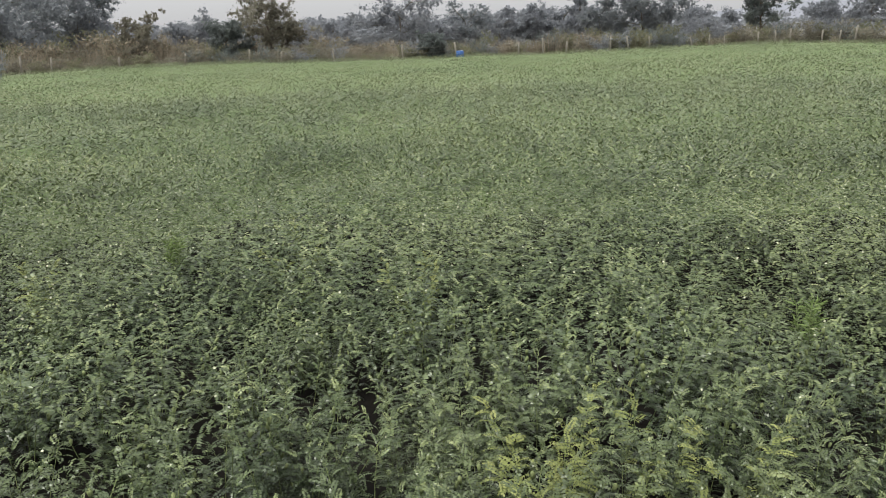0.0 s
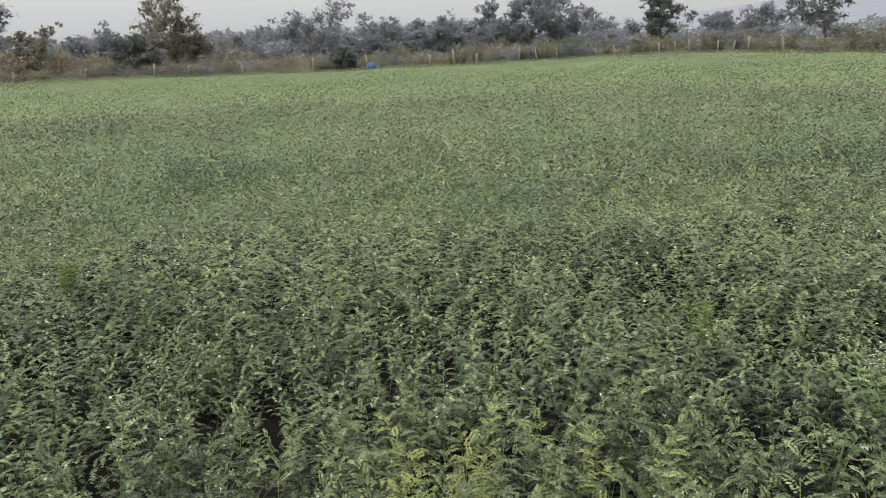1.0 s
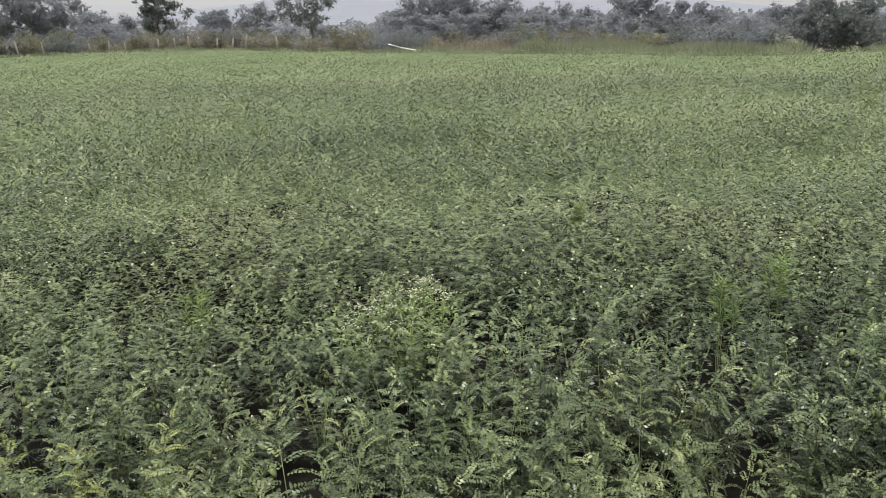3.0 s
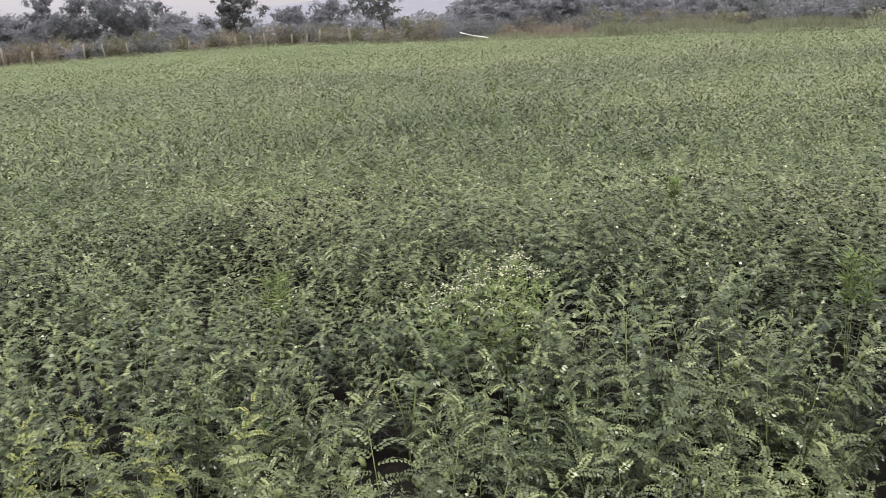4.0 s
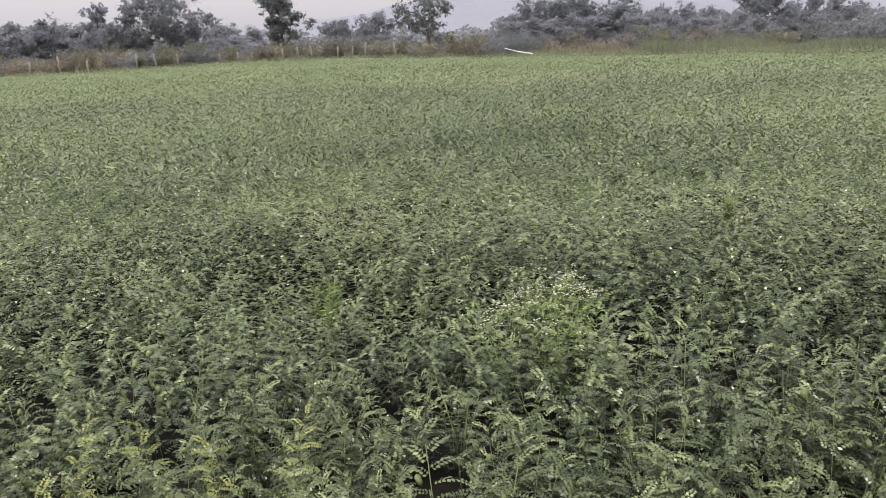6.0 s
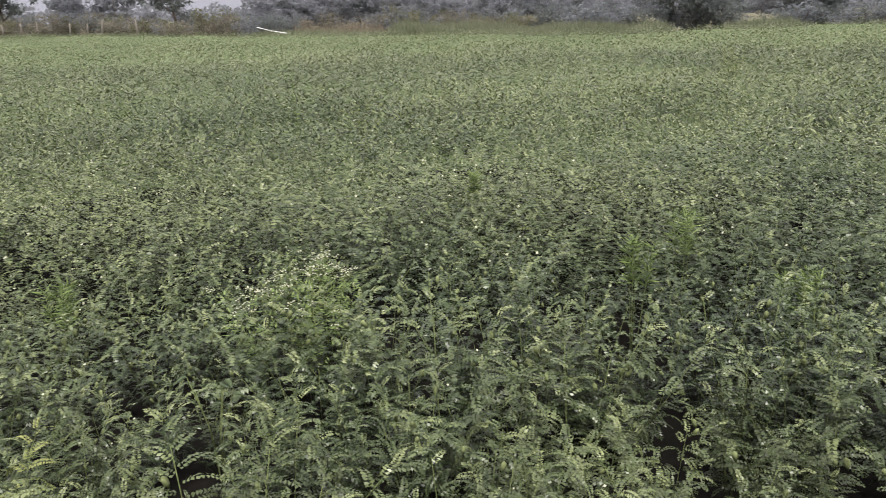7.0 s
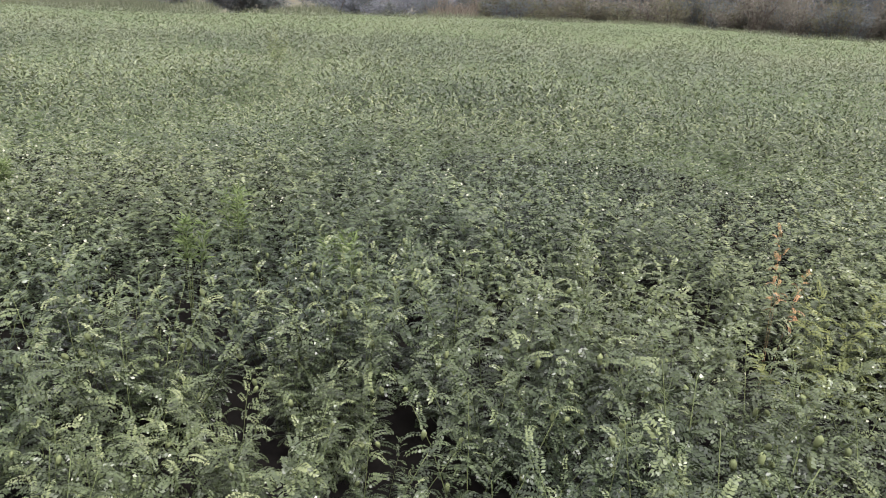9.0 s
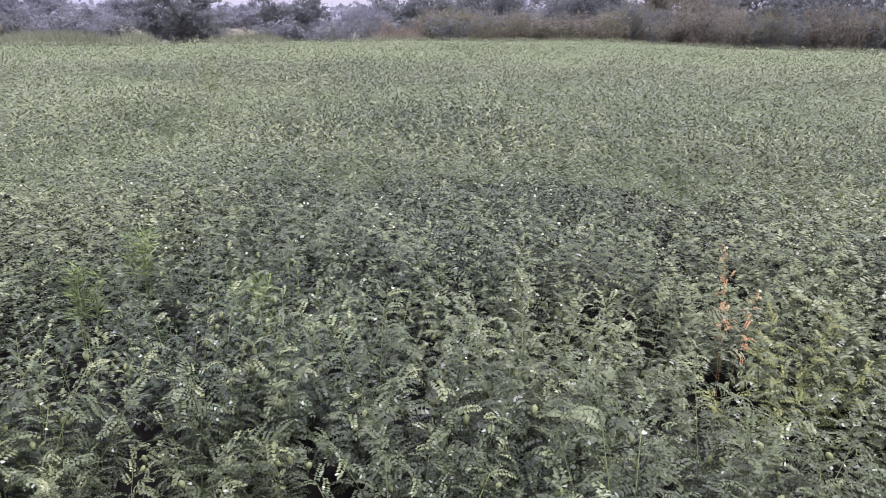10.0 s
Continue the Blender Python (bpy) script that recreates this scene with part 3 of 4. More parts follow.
for k in range(8):
    n = 30
    base = np.column_stack([tr.normal(0, 0.2, n), tr.normal(0, 0.2, n), tr.uniform(0.25, 0.44, n)])
    d = unit(tr.normal(size=(n, 3)) * (1, 1, 0.5) + (0, 0, 0.35))
    x = unit(np.cross(d, unit(tr.normal(size=(n, 3)) * 0.5 + (0, 0, 1))))
    # tone rises with height: the shade low in the tufts is put into the colour
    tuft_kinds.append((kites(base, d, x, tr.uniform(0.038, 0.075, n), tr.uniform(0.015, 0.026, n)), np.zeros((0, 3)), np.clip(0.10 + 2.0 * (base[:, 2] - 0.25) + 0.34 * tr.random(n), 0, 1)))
p = np.concatenate([grid_places(FAR_R, 34, 0.44, 0.3, -36, 119, rng), grid_places(34, 80, 0.62, 0.3, -36, 119, rng)])
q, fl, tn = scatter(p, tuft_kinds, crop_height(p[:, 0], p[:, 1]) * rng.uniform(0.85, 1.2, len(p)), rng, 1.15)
tagged(new("chickpea_stand", quads_mesh("chickpea_stand", q, CROP_HAZED, 1, tn)), "far green chickpea crop up to the fence, haze put into its colour", "crop", kind="stuff")
back_kinds = stand_templates(LEAF_FAR, 6, 6, 0.45, 0.5, tr, 2.6)
p = np.concatenate([grid_places(0.8, NEAR_R, 0.34, 0.25, -180, -66, rng), grid_places(0.8, NEAR_R, 0.34, 0.25, 129, 180, rng),
                    grid_places(NEAR_R, 12, 0.45, 0.25, -180, -42, rng), grid_places(NEAR_R, 12, 0.45, 0.25, 122, 180, rng)])
q, fl, tn = scatter(p, back_kinds, crop_height(p[:, 0], p[:, 1]), rng, 1.45)
tagged(new("chickpea_stand", quads_mesh("chickpea_stand", q, CROP_MASS, 1, tn)), "green chickpea crop round the path", "crop", kind="stuff")
p = np.concatenate([grid_places(12, 72, 1.4, 0.3, -180, -38, rng), grid_places(12, 72, 1.4, 0.3, 121, 180, rng)])
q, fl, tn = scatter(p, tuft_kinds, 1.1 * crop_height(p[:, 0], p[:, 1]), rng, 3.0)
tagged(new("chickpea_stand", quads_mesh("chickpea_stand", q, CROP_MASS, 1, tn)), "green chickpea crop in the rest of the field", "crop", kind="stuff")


def lower_canopy():
    """An added sheet in place of the stand's shaded lower leaves away from the path, which hides the soil there."""
    bm = bmesh.new()
    dist = [6.5, 8, 9.5, 11, 13, 15, 17, 19, 22, 25, 28, 32, 36, 40, 45, 50, 56, 62, 70, 80]
    prev = None
    for d in dist:
        ring = []
        for k in range(180):
            az = -180 + 2 * k
            dd = min(d, float(edge_at(az)) - 0.2)
            x, y = at_az(az, dd)
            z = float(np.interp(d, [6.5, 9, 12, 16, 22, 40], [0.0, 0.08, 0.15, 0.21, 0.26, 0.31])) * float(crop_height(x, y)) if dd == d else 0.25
            ring.append(bm.verts.new((x, y, z + 0.03 * float(field_noise(x, y, 0.4)))))
        if prev:
            for k in range(180):
                f = [prev[k], ring[k], ring[(k + 1) % 180], prev[(k + 1) % 180]]
                if (f[0].co - f[1].co).length > 0.05 or (f[2].co - f[3].co).length > 0.05:
                    bm.faces.new(f)
        prev = ring
    return bm


tagged(new("crop_under_layer", bm_mesh("crop_under_layer", lower_canopy(), UNDER)), "added green sheet in place of the chickpea crop's shaded lower leaves", "crop", kind="stuff")

pts = np.concatenate(blossoms)
d1 = rand_unit(rng, len(pts))
tagged(new("chickpea_blossoms", quads_mesh("chickpea_blossoms", kites(pts, d1, unit(np.cross(d1, rand_unit(rng, len(pts)))),
       rng.uniform(0.011, 0.016, len(pts)), rng.uniform(0.010, 0.014, len(pts))), PETAL)), "scattered tiny white chickpea flowers", "flowers", kind="stuff")

# ---- single plants that stand out ----
for k, (x, y, h, limbs) in enumerate(YELLOW):
    r = np.random.default_rng(50 + k)
    o = chickpea_plant(r, limbs, h * 0.95, CROP_YELLOW, STEM, "yellowing chickpea plant among the green ones", False, 1.0, 0.6)
    o.matrix_basis = pose(x, y, 0.03, 0, 0, 70 * k)
o = chickpea_plant(np.random.default_rng(64), 3, 0.61, CROP_ORANGE, STEM_DRY, "withered orange-brown chickpea plant with dry leaves", False, 0.7, 0.42)
o.matrix_basis = pose(3.06, 0.09, 0.03, 0, 0, 20)
o.scale = (0.62, 0.62, 1.0)


def feathery_weed(x, y, h, seed):
    r = np.random.default_rng(seed)
    root = tagged(new("feathery_weed"), "bright green feathery weed above the crop", "weed", "feathery weeds in the crop")
    root.matrix_basis = pose(x, y, 0.03, 0, 0, r.uniform(0, 360))
    lines, quads = [], []
    for b in range(4):
        az, lean = 6.283 * b / 4 + r.normal(0, 0.4), r.uniform(0.02, 0.13)
        line = np.array([[math.cos(az) * math.sin(lean) * h * t, math.sin(az) * math.sin(lean) * h * t, h * t * math.cos(lean)] for t in np.linspace(0, 1, 7)])
        lines.append(line)
        n = 70
        t = r.uniform(0.7, 1.0, n)
        base = np.column_stack([np.interp(t, np.linspace(0, 1, 7), line[:, i]) for i in range(3)])
        d = unit(r.normal(size=(n, 3)) * (1, 1, 0.35) + (0, 0, 0.7))
        quads.append(kites(base, d, unit(np.cross(d, rand_unit(r, n))), r.uniform(0.025, 0.06, n), r.uniform(0.003, 0.006, n)))
    part("stem", stem_mesh(lines, STEM, 0.002), root)
    part("foliage", quads_mesh("foliage", np.concatenate(quads), WEED), root)


for k, (x, y, h) in enumerate([(3.65, 3.46, 0.47), (1.49, 3.40, 0.45), (2.92, 2.07, 0.52), (3.36, 2.11, 0.52), (-1.35, 4.49, 0.47), (3.05, 1.55, 0.48)]):
    feathery_weed(x, y, h, 80 + k)


def white_flower_weed(x, y, h, seed):
    """A thin branched weed with loose flat heads of many tiny cream flowers."""
    r = np.random.default_rng(seed)
    root = tagged(new("white_flower_weed"), "branched weed with clusters of tiny cream-white flower heads", "weed", "white flowering weeds")
    root.matrix_basis = pose(x, y, 0.03, 0, 0, r.uniform(0, 360))
    lines, leaves = [], []
    for b in range(6):
        az, far = 6.283 * b / 6 + r.normal(0, 0.4), r.uniform(0.02, 0.13)
        tip = np.array([math.cos(az) * far, math.sin(az) * far, h * r.uniform(0.78, 1.0)])
        fork = tip * (0.55, 0.55, 0.72) + r.normal(0, 0.012, 3)
        lines.append(np.array([(0, 0, 0), fork * (0.35, 0.35, 0.55), fork]))
        bm = bmesh.new()
        for c in range(int(r.integers(2, 5))):
            e = tip + r.normal(0, 0.026, 3) * (1, 1, 0.45)
            lines.append(np.array([fork, fork * 0.45 + e * 0.55 + r.normal(0, 0.006, 3), e - (0, 0, 0.004)]))
            for f in range(int(r.integers(3, 8))):
                at = e + r.normal(0, 0.0085, 3) * (1, 1, 0.35)
                m = Matrix.Translation(Vector(at)) @ Matrix.Rotation(r.uniform(0, 3), 4, "Z") @ Matrix.Diagonal((1, r.uniform(0.6, 1), 0.55, 1))
                bmesh.ops.create_icosphere(bm, subdivisions=1, radius=r.uniform(0.0020, 0.0042), matrix=m)
        part("flower_head", bm_mesh("flower_head", bm, PETAL), root, "loose head of tiny cream-white flowers")
        n = 30
        t = r.uniform(0.45, 0.95, n)[:, None]
        base = tip[None] * t + r.normal(0, 0.012, (n, 3))
        d = unit(r.normal(size=(n, 3)) * (1, 1, 0.35) + (0, 0, 0.15))
        leaves.append(kites(base, d, unit(np.cross(d, (0, 0, 1.0))), r.uniform(0.02, 0.045, n), r.uniform(0.005, 0.010, n)))
    part("stem", stem_mesh(lines, STEM, 0.0012), root)
    part("foliage", quads_mesh("foliage", np.concatenate(leaves), WEED), root)


for k, (x, y, h) in enumerate([(2.22, 3.03, 0.50), (1.92, 2.90, 0.47), (2.32, 3.00, 0.46), (2.00, 2.74, 0.47), (2.15, 2.84, 0.50), (2.10, 3.00, 0.48)]):
    white_flower_weed(x, y, h, 120 + k)


def broad_leaf_weed(x, y, h, seed):
    r = np.random.default_rng(seed)
    root = tagged(new("broad_leaf_weed"), "low weed with broad grey-green leaves", "weed")
    root.matrix_basis = pose(x, y, 0.03, 0, 0, r.uniform(0, 360))
    lines = []
    for b in range(5):
        az, up = 6.283 * b / 5 + r.normal(0, 0.3), h * r.uniform(0.75, 1.0)
        tip = np.array([0.06 * math.cos(az), 0.06 * math.sin(az), up])
        lines.append(np.array([(0, 0, 0), tip * (0.3, 0.3, 0.6), tip]))
        bm = bmesh.new()
        l = r.uniform(0.034, 0.052)
        outline = [(0, 0), (0.30, 0.05), (0.42, 0.3), (0.34, 0.6), (0.16, 0.85), (0, 1.0)]
        mid = [bm.verts.new((0, b2 * l, -0.25 * l * b2 * b2)) for _, b2 in outline]
        for sgn in (-1, 1):
            edge = [bm.verts.new((sgn * a * l, b2 * l, -0.25 * l * b2 * b2 + 0.12 * l * a)) for a, b2 in outline[1:-1]]
            chain = [mid[0], *edge, mid[-1]]
            for i in range(5):
                vs = [mid[i], mid[i + 1], chain[i + 1], chain[i]]
                vs = [v for n2, v in enumerate(vs) if v not in vs[:n2]]
                if len(vs) > 2:
                    bm.faces.new(vs)
        o = part("leaf", bm_mesh("leaf", bm, BROAD), root)
        o.matrix_basis = pose(*tip, r.uniform(-25, 15), r.uniform(-20, 20), math.degrees(az) - 90)
    part("stem", stem_mesh(lines, STEM, 0.0025), root)


broad_leaf_weed(1.53, 2.53, 0.42, 140)

def weed_stalk(x, y, h, seed):
    """A thin upright flowering stalk that stands over the crop."""
    r = np.random.default_rng(seed)
    root = tagged(new("weed_stalk"), "thin pale weed stalk standing above the crop", "weed")
    root.matrix_basis = pose(x, y, 0.03, 0, 0, 30)
    line = np.array([(0.05 * math.sin(2.2 * t), 0.02 * t, h * t) for t in np.linspace(0, 1, 7)])
    part("stem", stem_mesh([line], STEM, 0.0035), root)
    n = 40
    t = r.uniform(0.5, 1.0, n)
    base = np.column_stack([np.interp(t, np.linspace(0, 1, 7), line[:, k]) for k in range(3)])
    d = unit(r.normal(size=(n, 3)) * (1, 1, 0.3) + (0, 0, 0.5))
    part("foliage", quads_mesh("foliage", kites(base, d, unit(np.cross(d, rand_unit(r, n))), r.uniform(0.02, 0.05, n), r.uniform(0.005, 0.01, n)), WEED), root)


weed_stalk(4.21, 5.80, 0.86, 150)

# ---- field edge: trees, bushes, grass ----
rng = np.random.default_rng(19)


def tree(x, y, height, width, leaf, seed, label, lobes=7, density=1.0, base=0.25, leaf_size=0.22, open_crown=0.0, spire=False, clumps=4):
    """A tapered, forking trunk and limbs that carry clumps of small leaves."""
    r = np.random.default_rng(seed)
    root = tagged(new("tree"), label, "tree", "trees beyond the field")
    root.matrix_basis = pose(x, y, 0, 0, 0, 0)
    bm = bmesh.new()
    top = np.array([r.normal(0, 0.04) * width, r.normal(0, 0.04) * width, height * (0.97 if spire else 0.72)])
    trunk = [np.array([0, 0, -0.1])] + [top * t + np.array([r.normal(0, 0.03), r.normal(0, 0.03), 0]) * width for t in (0.25, 0.5, 0.75)] + [top]
    rad = 0.018 * height + 0.03
    tube(bm, trunk, [rad, rad * 0.8, rad * 0.6, rad * 0.4, rad * 0.15], 7)
    ends = [top]
    for k in range(lobes):
        t = base + (0.95 - base) * (k + r.uniform(0, 0.8)) / lobes
        i = min(int(t * 4), 3)
        start = trunk[i] + (trunk[i + 1] - trunk[i]) * (t * 4 - i)
        az = 2.4 * k + r.normal(0, 0.4)
        if spire:
            reach = width * 0.5 * (1.05 - t) ** 0.7 * r.uniform(0.7, 1.15)
            rise = r.uniform(-0.02, 0.06) * height
        else:
            reach = width * 0.5 * r.uniform(0.55, 1.0) * (1 - 0.45 * abs(t - 0.5))
            rise = height * r.uniform(0.08, 0.26)
        end = start + np.array([math.cos(az) * reach, math.sin(az) * reach, rise])
        end[2] = min(end[2], height * 0.95)
        kink = (start + end) / 2 + r.normal(0, 0.05, 3) * width + np.array([0, 0, -0.02 * height])
        tube(bm, [start, kink, end], [rad * 0.35, rad * 0.22, rad * 0.08], 5)
        ends += [end, (end + kink) / 2]
        for _ in range(2):
            tw = end + r.normal(0, 0.12, 3) * width * (1, 1, 0.6)
            tw[2] = min(tw[2], height)
            tube(bm, [kink, (kink + tw) / 2 + r.normal(0, 0.02, 3) * width, tw], [rad * 0.18, rad * 0.1, rad * 0.04], 4)
            ends.append(tw)
    part("trunk", bm_mesh("trunk", bm, BARK), root)
    ends = np.array(ends)
    quads = []
    spread = width * (0.085 if not spire else 0.055)
    for e in ends:
        if r.random() < open_crown * 0.6:
            continue
        for c in range(clumps):
            cen = e + r.normal(0, 1, 3) * spread * (1, 1, 0.75)
            n = int(46 * density * min(max(width / 6.0, 0.8), 1.8))
            pos = cen + r.normal(0, 1, (n, 3)) * spread * r.uniform(0.45, 0.8) * np.array([1, 1, 0.62])
            big = np.where(np.arange(n) % 6 == 0, 3.0, 1.0)
            pos = np.where(big[:, None] > 1, cen + 0.4 * (pos - cen), pos)
            d = unit(r.normal(size=(n, 3)) + (0, 0, -0.2))
            quads.append(kites(pos, d, unit(np.cross(d, rand_unit(r, n))), big * r.uniform(0.6, 1.2, n) * leaf_size, big * r.uniform(0.4, 0.75, n) * leaf_size))
    part("crown", quads_mesh("crown", np.concatenate(quads), leaf, n), root)
    return root


def rise(az, d, el, eye=1.42):
    """Height of a thing whose top stands at that elevation over the eye."""
    return eye + d * math.tan(radians(el))


# azimuth, distance behind the field edge, elevation of the top, width in degrees, leaf, manner
TREES = [
    (-32.0, 26, 5.6, 7.0, G_DARK_HAZED, "round"), (-27.6, 30, 4.9, 6.0, G_DARK_HAZED, "round"), (-23.5, 10, 2.6, 2.4, G_BROWN, "open"), (-20.9, 20, 2.1, 2.2, G_HAZE, "open"),
    (-19.4, 40, 2.2, 3.0, G_HAZE, "round"), (-17.8, 5, 2.25, 2.7, G_DEEP, "round"), (-14.9, 10, 4.6, 4.2, G_BROWN, "round"), (-11.5, 60, 2.1, 4.0, G_HAZE, "round"),
    (-9.4, 55, 1.9, 3.0, G_HAZE, "round"), (-5.8, 26, 3.5, 5.0, G_HAZE, "open"), (-3.6, 3, 0.9, 1.7, G_DEEP, "round"), (-1.3, 32, 2.8, 3.2, G_DARK_HAZED, "open"), (1.3, 45, 2.2, 2.4, G_HAZE, "round"),
    (3.4, 45, 2.4, 2.6, G_HAZE, "open"), (6.4, 40, 3.2, 2.6, G_HAZE, "spire"), (8.0, 34, 2.6, 2.4, G_DARK_HAZED, "round"), (10.6, 30, 4.0, 5.4, G_DARK_HAZED, "round"),
    (13.4, 55, 1.7, 3.6, G_HAZE, "round"), (15.6, 70, 1.3, 2.6, G_HAZE, "round"), (18.3, 18, 4.4, 2.6, G_DEEP, "column"), (21.7, 60, 1.8, 2.5, G_HAZE, "round"),
    (24.5, 70, 2.1, 2.6, G_HAZE, "open"), (28.2, 24, 3.9, 3.4, G_DEEP, "open"), (37.0, 50, 2.7, 4.6, G_DARK_HAZED, "round"), (40.6, 50, 2.3, 3.8, G_DARK_HAZED, "round"), (34.6, 70, 2.0, 2.4, G_HAZE, "round"),
    (43.5, 60, 1.8, 3.2, G_HAZE, "round"), (46.6, 60, 1.7, 3.0, G_HAZE, "round"), (50.3, 50, 2.1, 3.6, G_DARK_HAZED, "round"), (53.0, 60, 1.7, 2.4, G_HAZE, "round"),
    (55.5, 60, 1.3, 3.0, G_HAZE, "round"), (63.2, 8, 1.9, 4.8, G_DEEP, "round"), (60.5, 80, 1.3, 3.2, G_HAZE, "round"), (67.5, 90, 0.9, 4.0, G_HAZE, "round"), (70.3, 10, 1.5, 4.2, G_DEEP, "round"),
    (75.5, 60, 1.1, 4.0, G_HAZE, "round"), (79.5, 24, 1.9, 4.6, G_DEEP, "round"), (84.0, 12, 2.4, 5.0, G_DEEP, "round"), (90.5, 14, 2.6, 6.0, G_DEEP, "round"),
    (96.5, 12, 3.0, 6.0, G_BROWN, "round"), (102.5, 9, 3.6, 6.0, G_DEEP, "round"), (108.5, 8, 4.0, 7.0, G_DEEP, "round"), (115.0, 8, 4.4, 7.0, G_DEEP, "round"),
]
MANNER = {"round": dict(lobes=11, density=0.95, base=0.06, clumps=6), "open": dict(lobes=9, density=0.95, base=0.16, open_crown=0.18, clumps=5), "spire": dict(lobes=14, density=0.7, base=0.15, spire=True),
          "column": dict(lobes=13, density=1.0, base=0.06, clumps=7)}
TREE_LABEL = {G_DEEP.name: "deep green leafy tree standing close behind the fence", G_DARK_HAZED.name: "dark green broadleaf tree behind the fence, lightened for haze", G_HAZE.name: "grey-green tree with haze put into its colour", G_BROWN.name: "brownish leafed tree beside the scrub"}
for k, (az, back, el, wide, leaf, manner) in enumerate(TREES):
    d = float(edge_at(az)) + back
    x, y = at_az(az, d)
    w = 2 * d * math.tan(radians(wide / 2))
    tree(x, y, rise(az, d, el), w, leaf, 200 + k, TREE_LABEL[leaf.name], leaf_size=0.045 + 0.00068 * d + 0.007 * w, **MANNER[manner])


def bush(leaf, seed, label, stems=8, twiggy=0.0, fine=False):
    """A rounded, many-stemmed bush about two metres wide and 1.6 m high."""
    r = np.random.default_rng(seed)
    root = tagged(new("bush"), label, "bush", "bushes along the fence")
    bm = bmesh.new()
    quads = []
    for s in range(stems):
        az, lean = 2.4 * s, r.uniform(0.1, 0.9)
        l = 1.5 * r.uniform(0.75, 1.1)
        pts = [np.array([0.1 * math.cos(az), 0.1 * math.sin(az), -0.05])]
        for t in range(4):
            a = lean * (0.6 + 0.2 * t)
            pts.append(pts[-1] + l / 4 * np.array([math.sin(a) * math.cos(az), math.sin(a) * math.sin(az), math.cos(a)]) + r.normal(0, 0.04, 3))
        tube(bm, pts, [0.03, 0.024, 0.018, 0.012, 0.005], 4)
        for pnt in pts[1:]:
            n = int((42 if fine else 32) * (1 - 0.2 * twiggy))
            size = 0.36 if fine else 0.44
            pos = pnt + r.normal(0, 1, (n, 3)) * (0.22, 0.22, 0.17)
            pos[:, 2] = np.maximum(pos[:, 2], 0.04)
            big = np.where(np.arange(n) % 5 == 0, 2.4, 1.0)
            pos = np.where(big[:, None] > 1, pnt + 0.5 * (pos - pnt), pos)
            d = unit(r.normal(size=(n, 3)) + (0, 0, 0.25))
            quads.append(kites(pos, d, unit(np.cross(d, rand_unit(r, n))), big * size * r.uniform(0.13, 0.27, n), big * size * r.uniform(0.07, 0.14, n)))
    part("stem", bm_mesh("stem", bm, BARK), root)
    part("foliage", quads_mesh("foliage", np.concatenate(quads), leaf, n), root)
    return root


BUSHES = {"olive": [bush(G_OLIVE, 300, "olive-green bush in the field edge scrub"), bush(G_OLIVE, 301, "olive-green bush in the field edge scrub")],
          "dark": [bush(G_DARK_HAZED, 302, "dark green dense bush at the fence, lightened for haze"), bush(G_DEEP, 303, "deep green dense bush at the fence")],
          "brown": [bush(G_BROWN, 304, "brown half-dry bush in the scrub", twiggy=0.4), bush(G_BROWN, 305, "brown half-dry bush in the scrub", twiggy=0.3)],
          "dry": [bush(G_DRY, 306, "orange-brown dry bush at the field edge", twiggy=0.3)],
          "vine": [bush(G_BROWN, 309, "brown tangled bush overgrown with vines", fine=True), bush(G_BROWN, 310, "brown bush overgrown with vines", fine=True),
                   bush(G_OLIVE, 311, "olive bush overgrown with vines", twiggy=0.3, fine=True)],
          "mist": [bush(G_DEEP, 312, "dark grey-green dense bush in the hedge", fine=True), bush(G_DEEP, 313, "dark green dense bush in the hedge", fine=True)]}
used = set()


def put_bush(kind, az, back, el, wide):
    d = float(edge_at(az)) + back
    x, y = at_az(az, d)
    src = BUSHES[kind][int(rng.integers(0, len(BUSHES[kind])))]
    m = pose(x, y, 0, 0, 0, rng.uniform(0, 360))
    w, h = 2 * d * math.tan(radians(wide / 2)) / 2.1, rise(az, d, el) / 1.7
    if src in used:
        ob = copy_thing(src, m)
    else:
        used.add(src)
        ob = src
        ob.matrix_basis = m
    ob.scale = (w, w, max(h, 0.3))


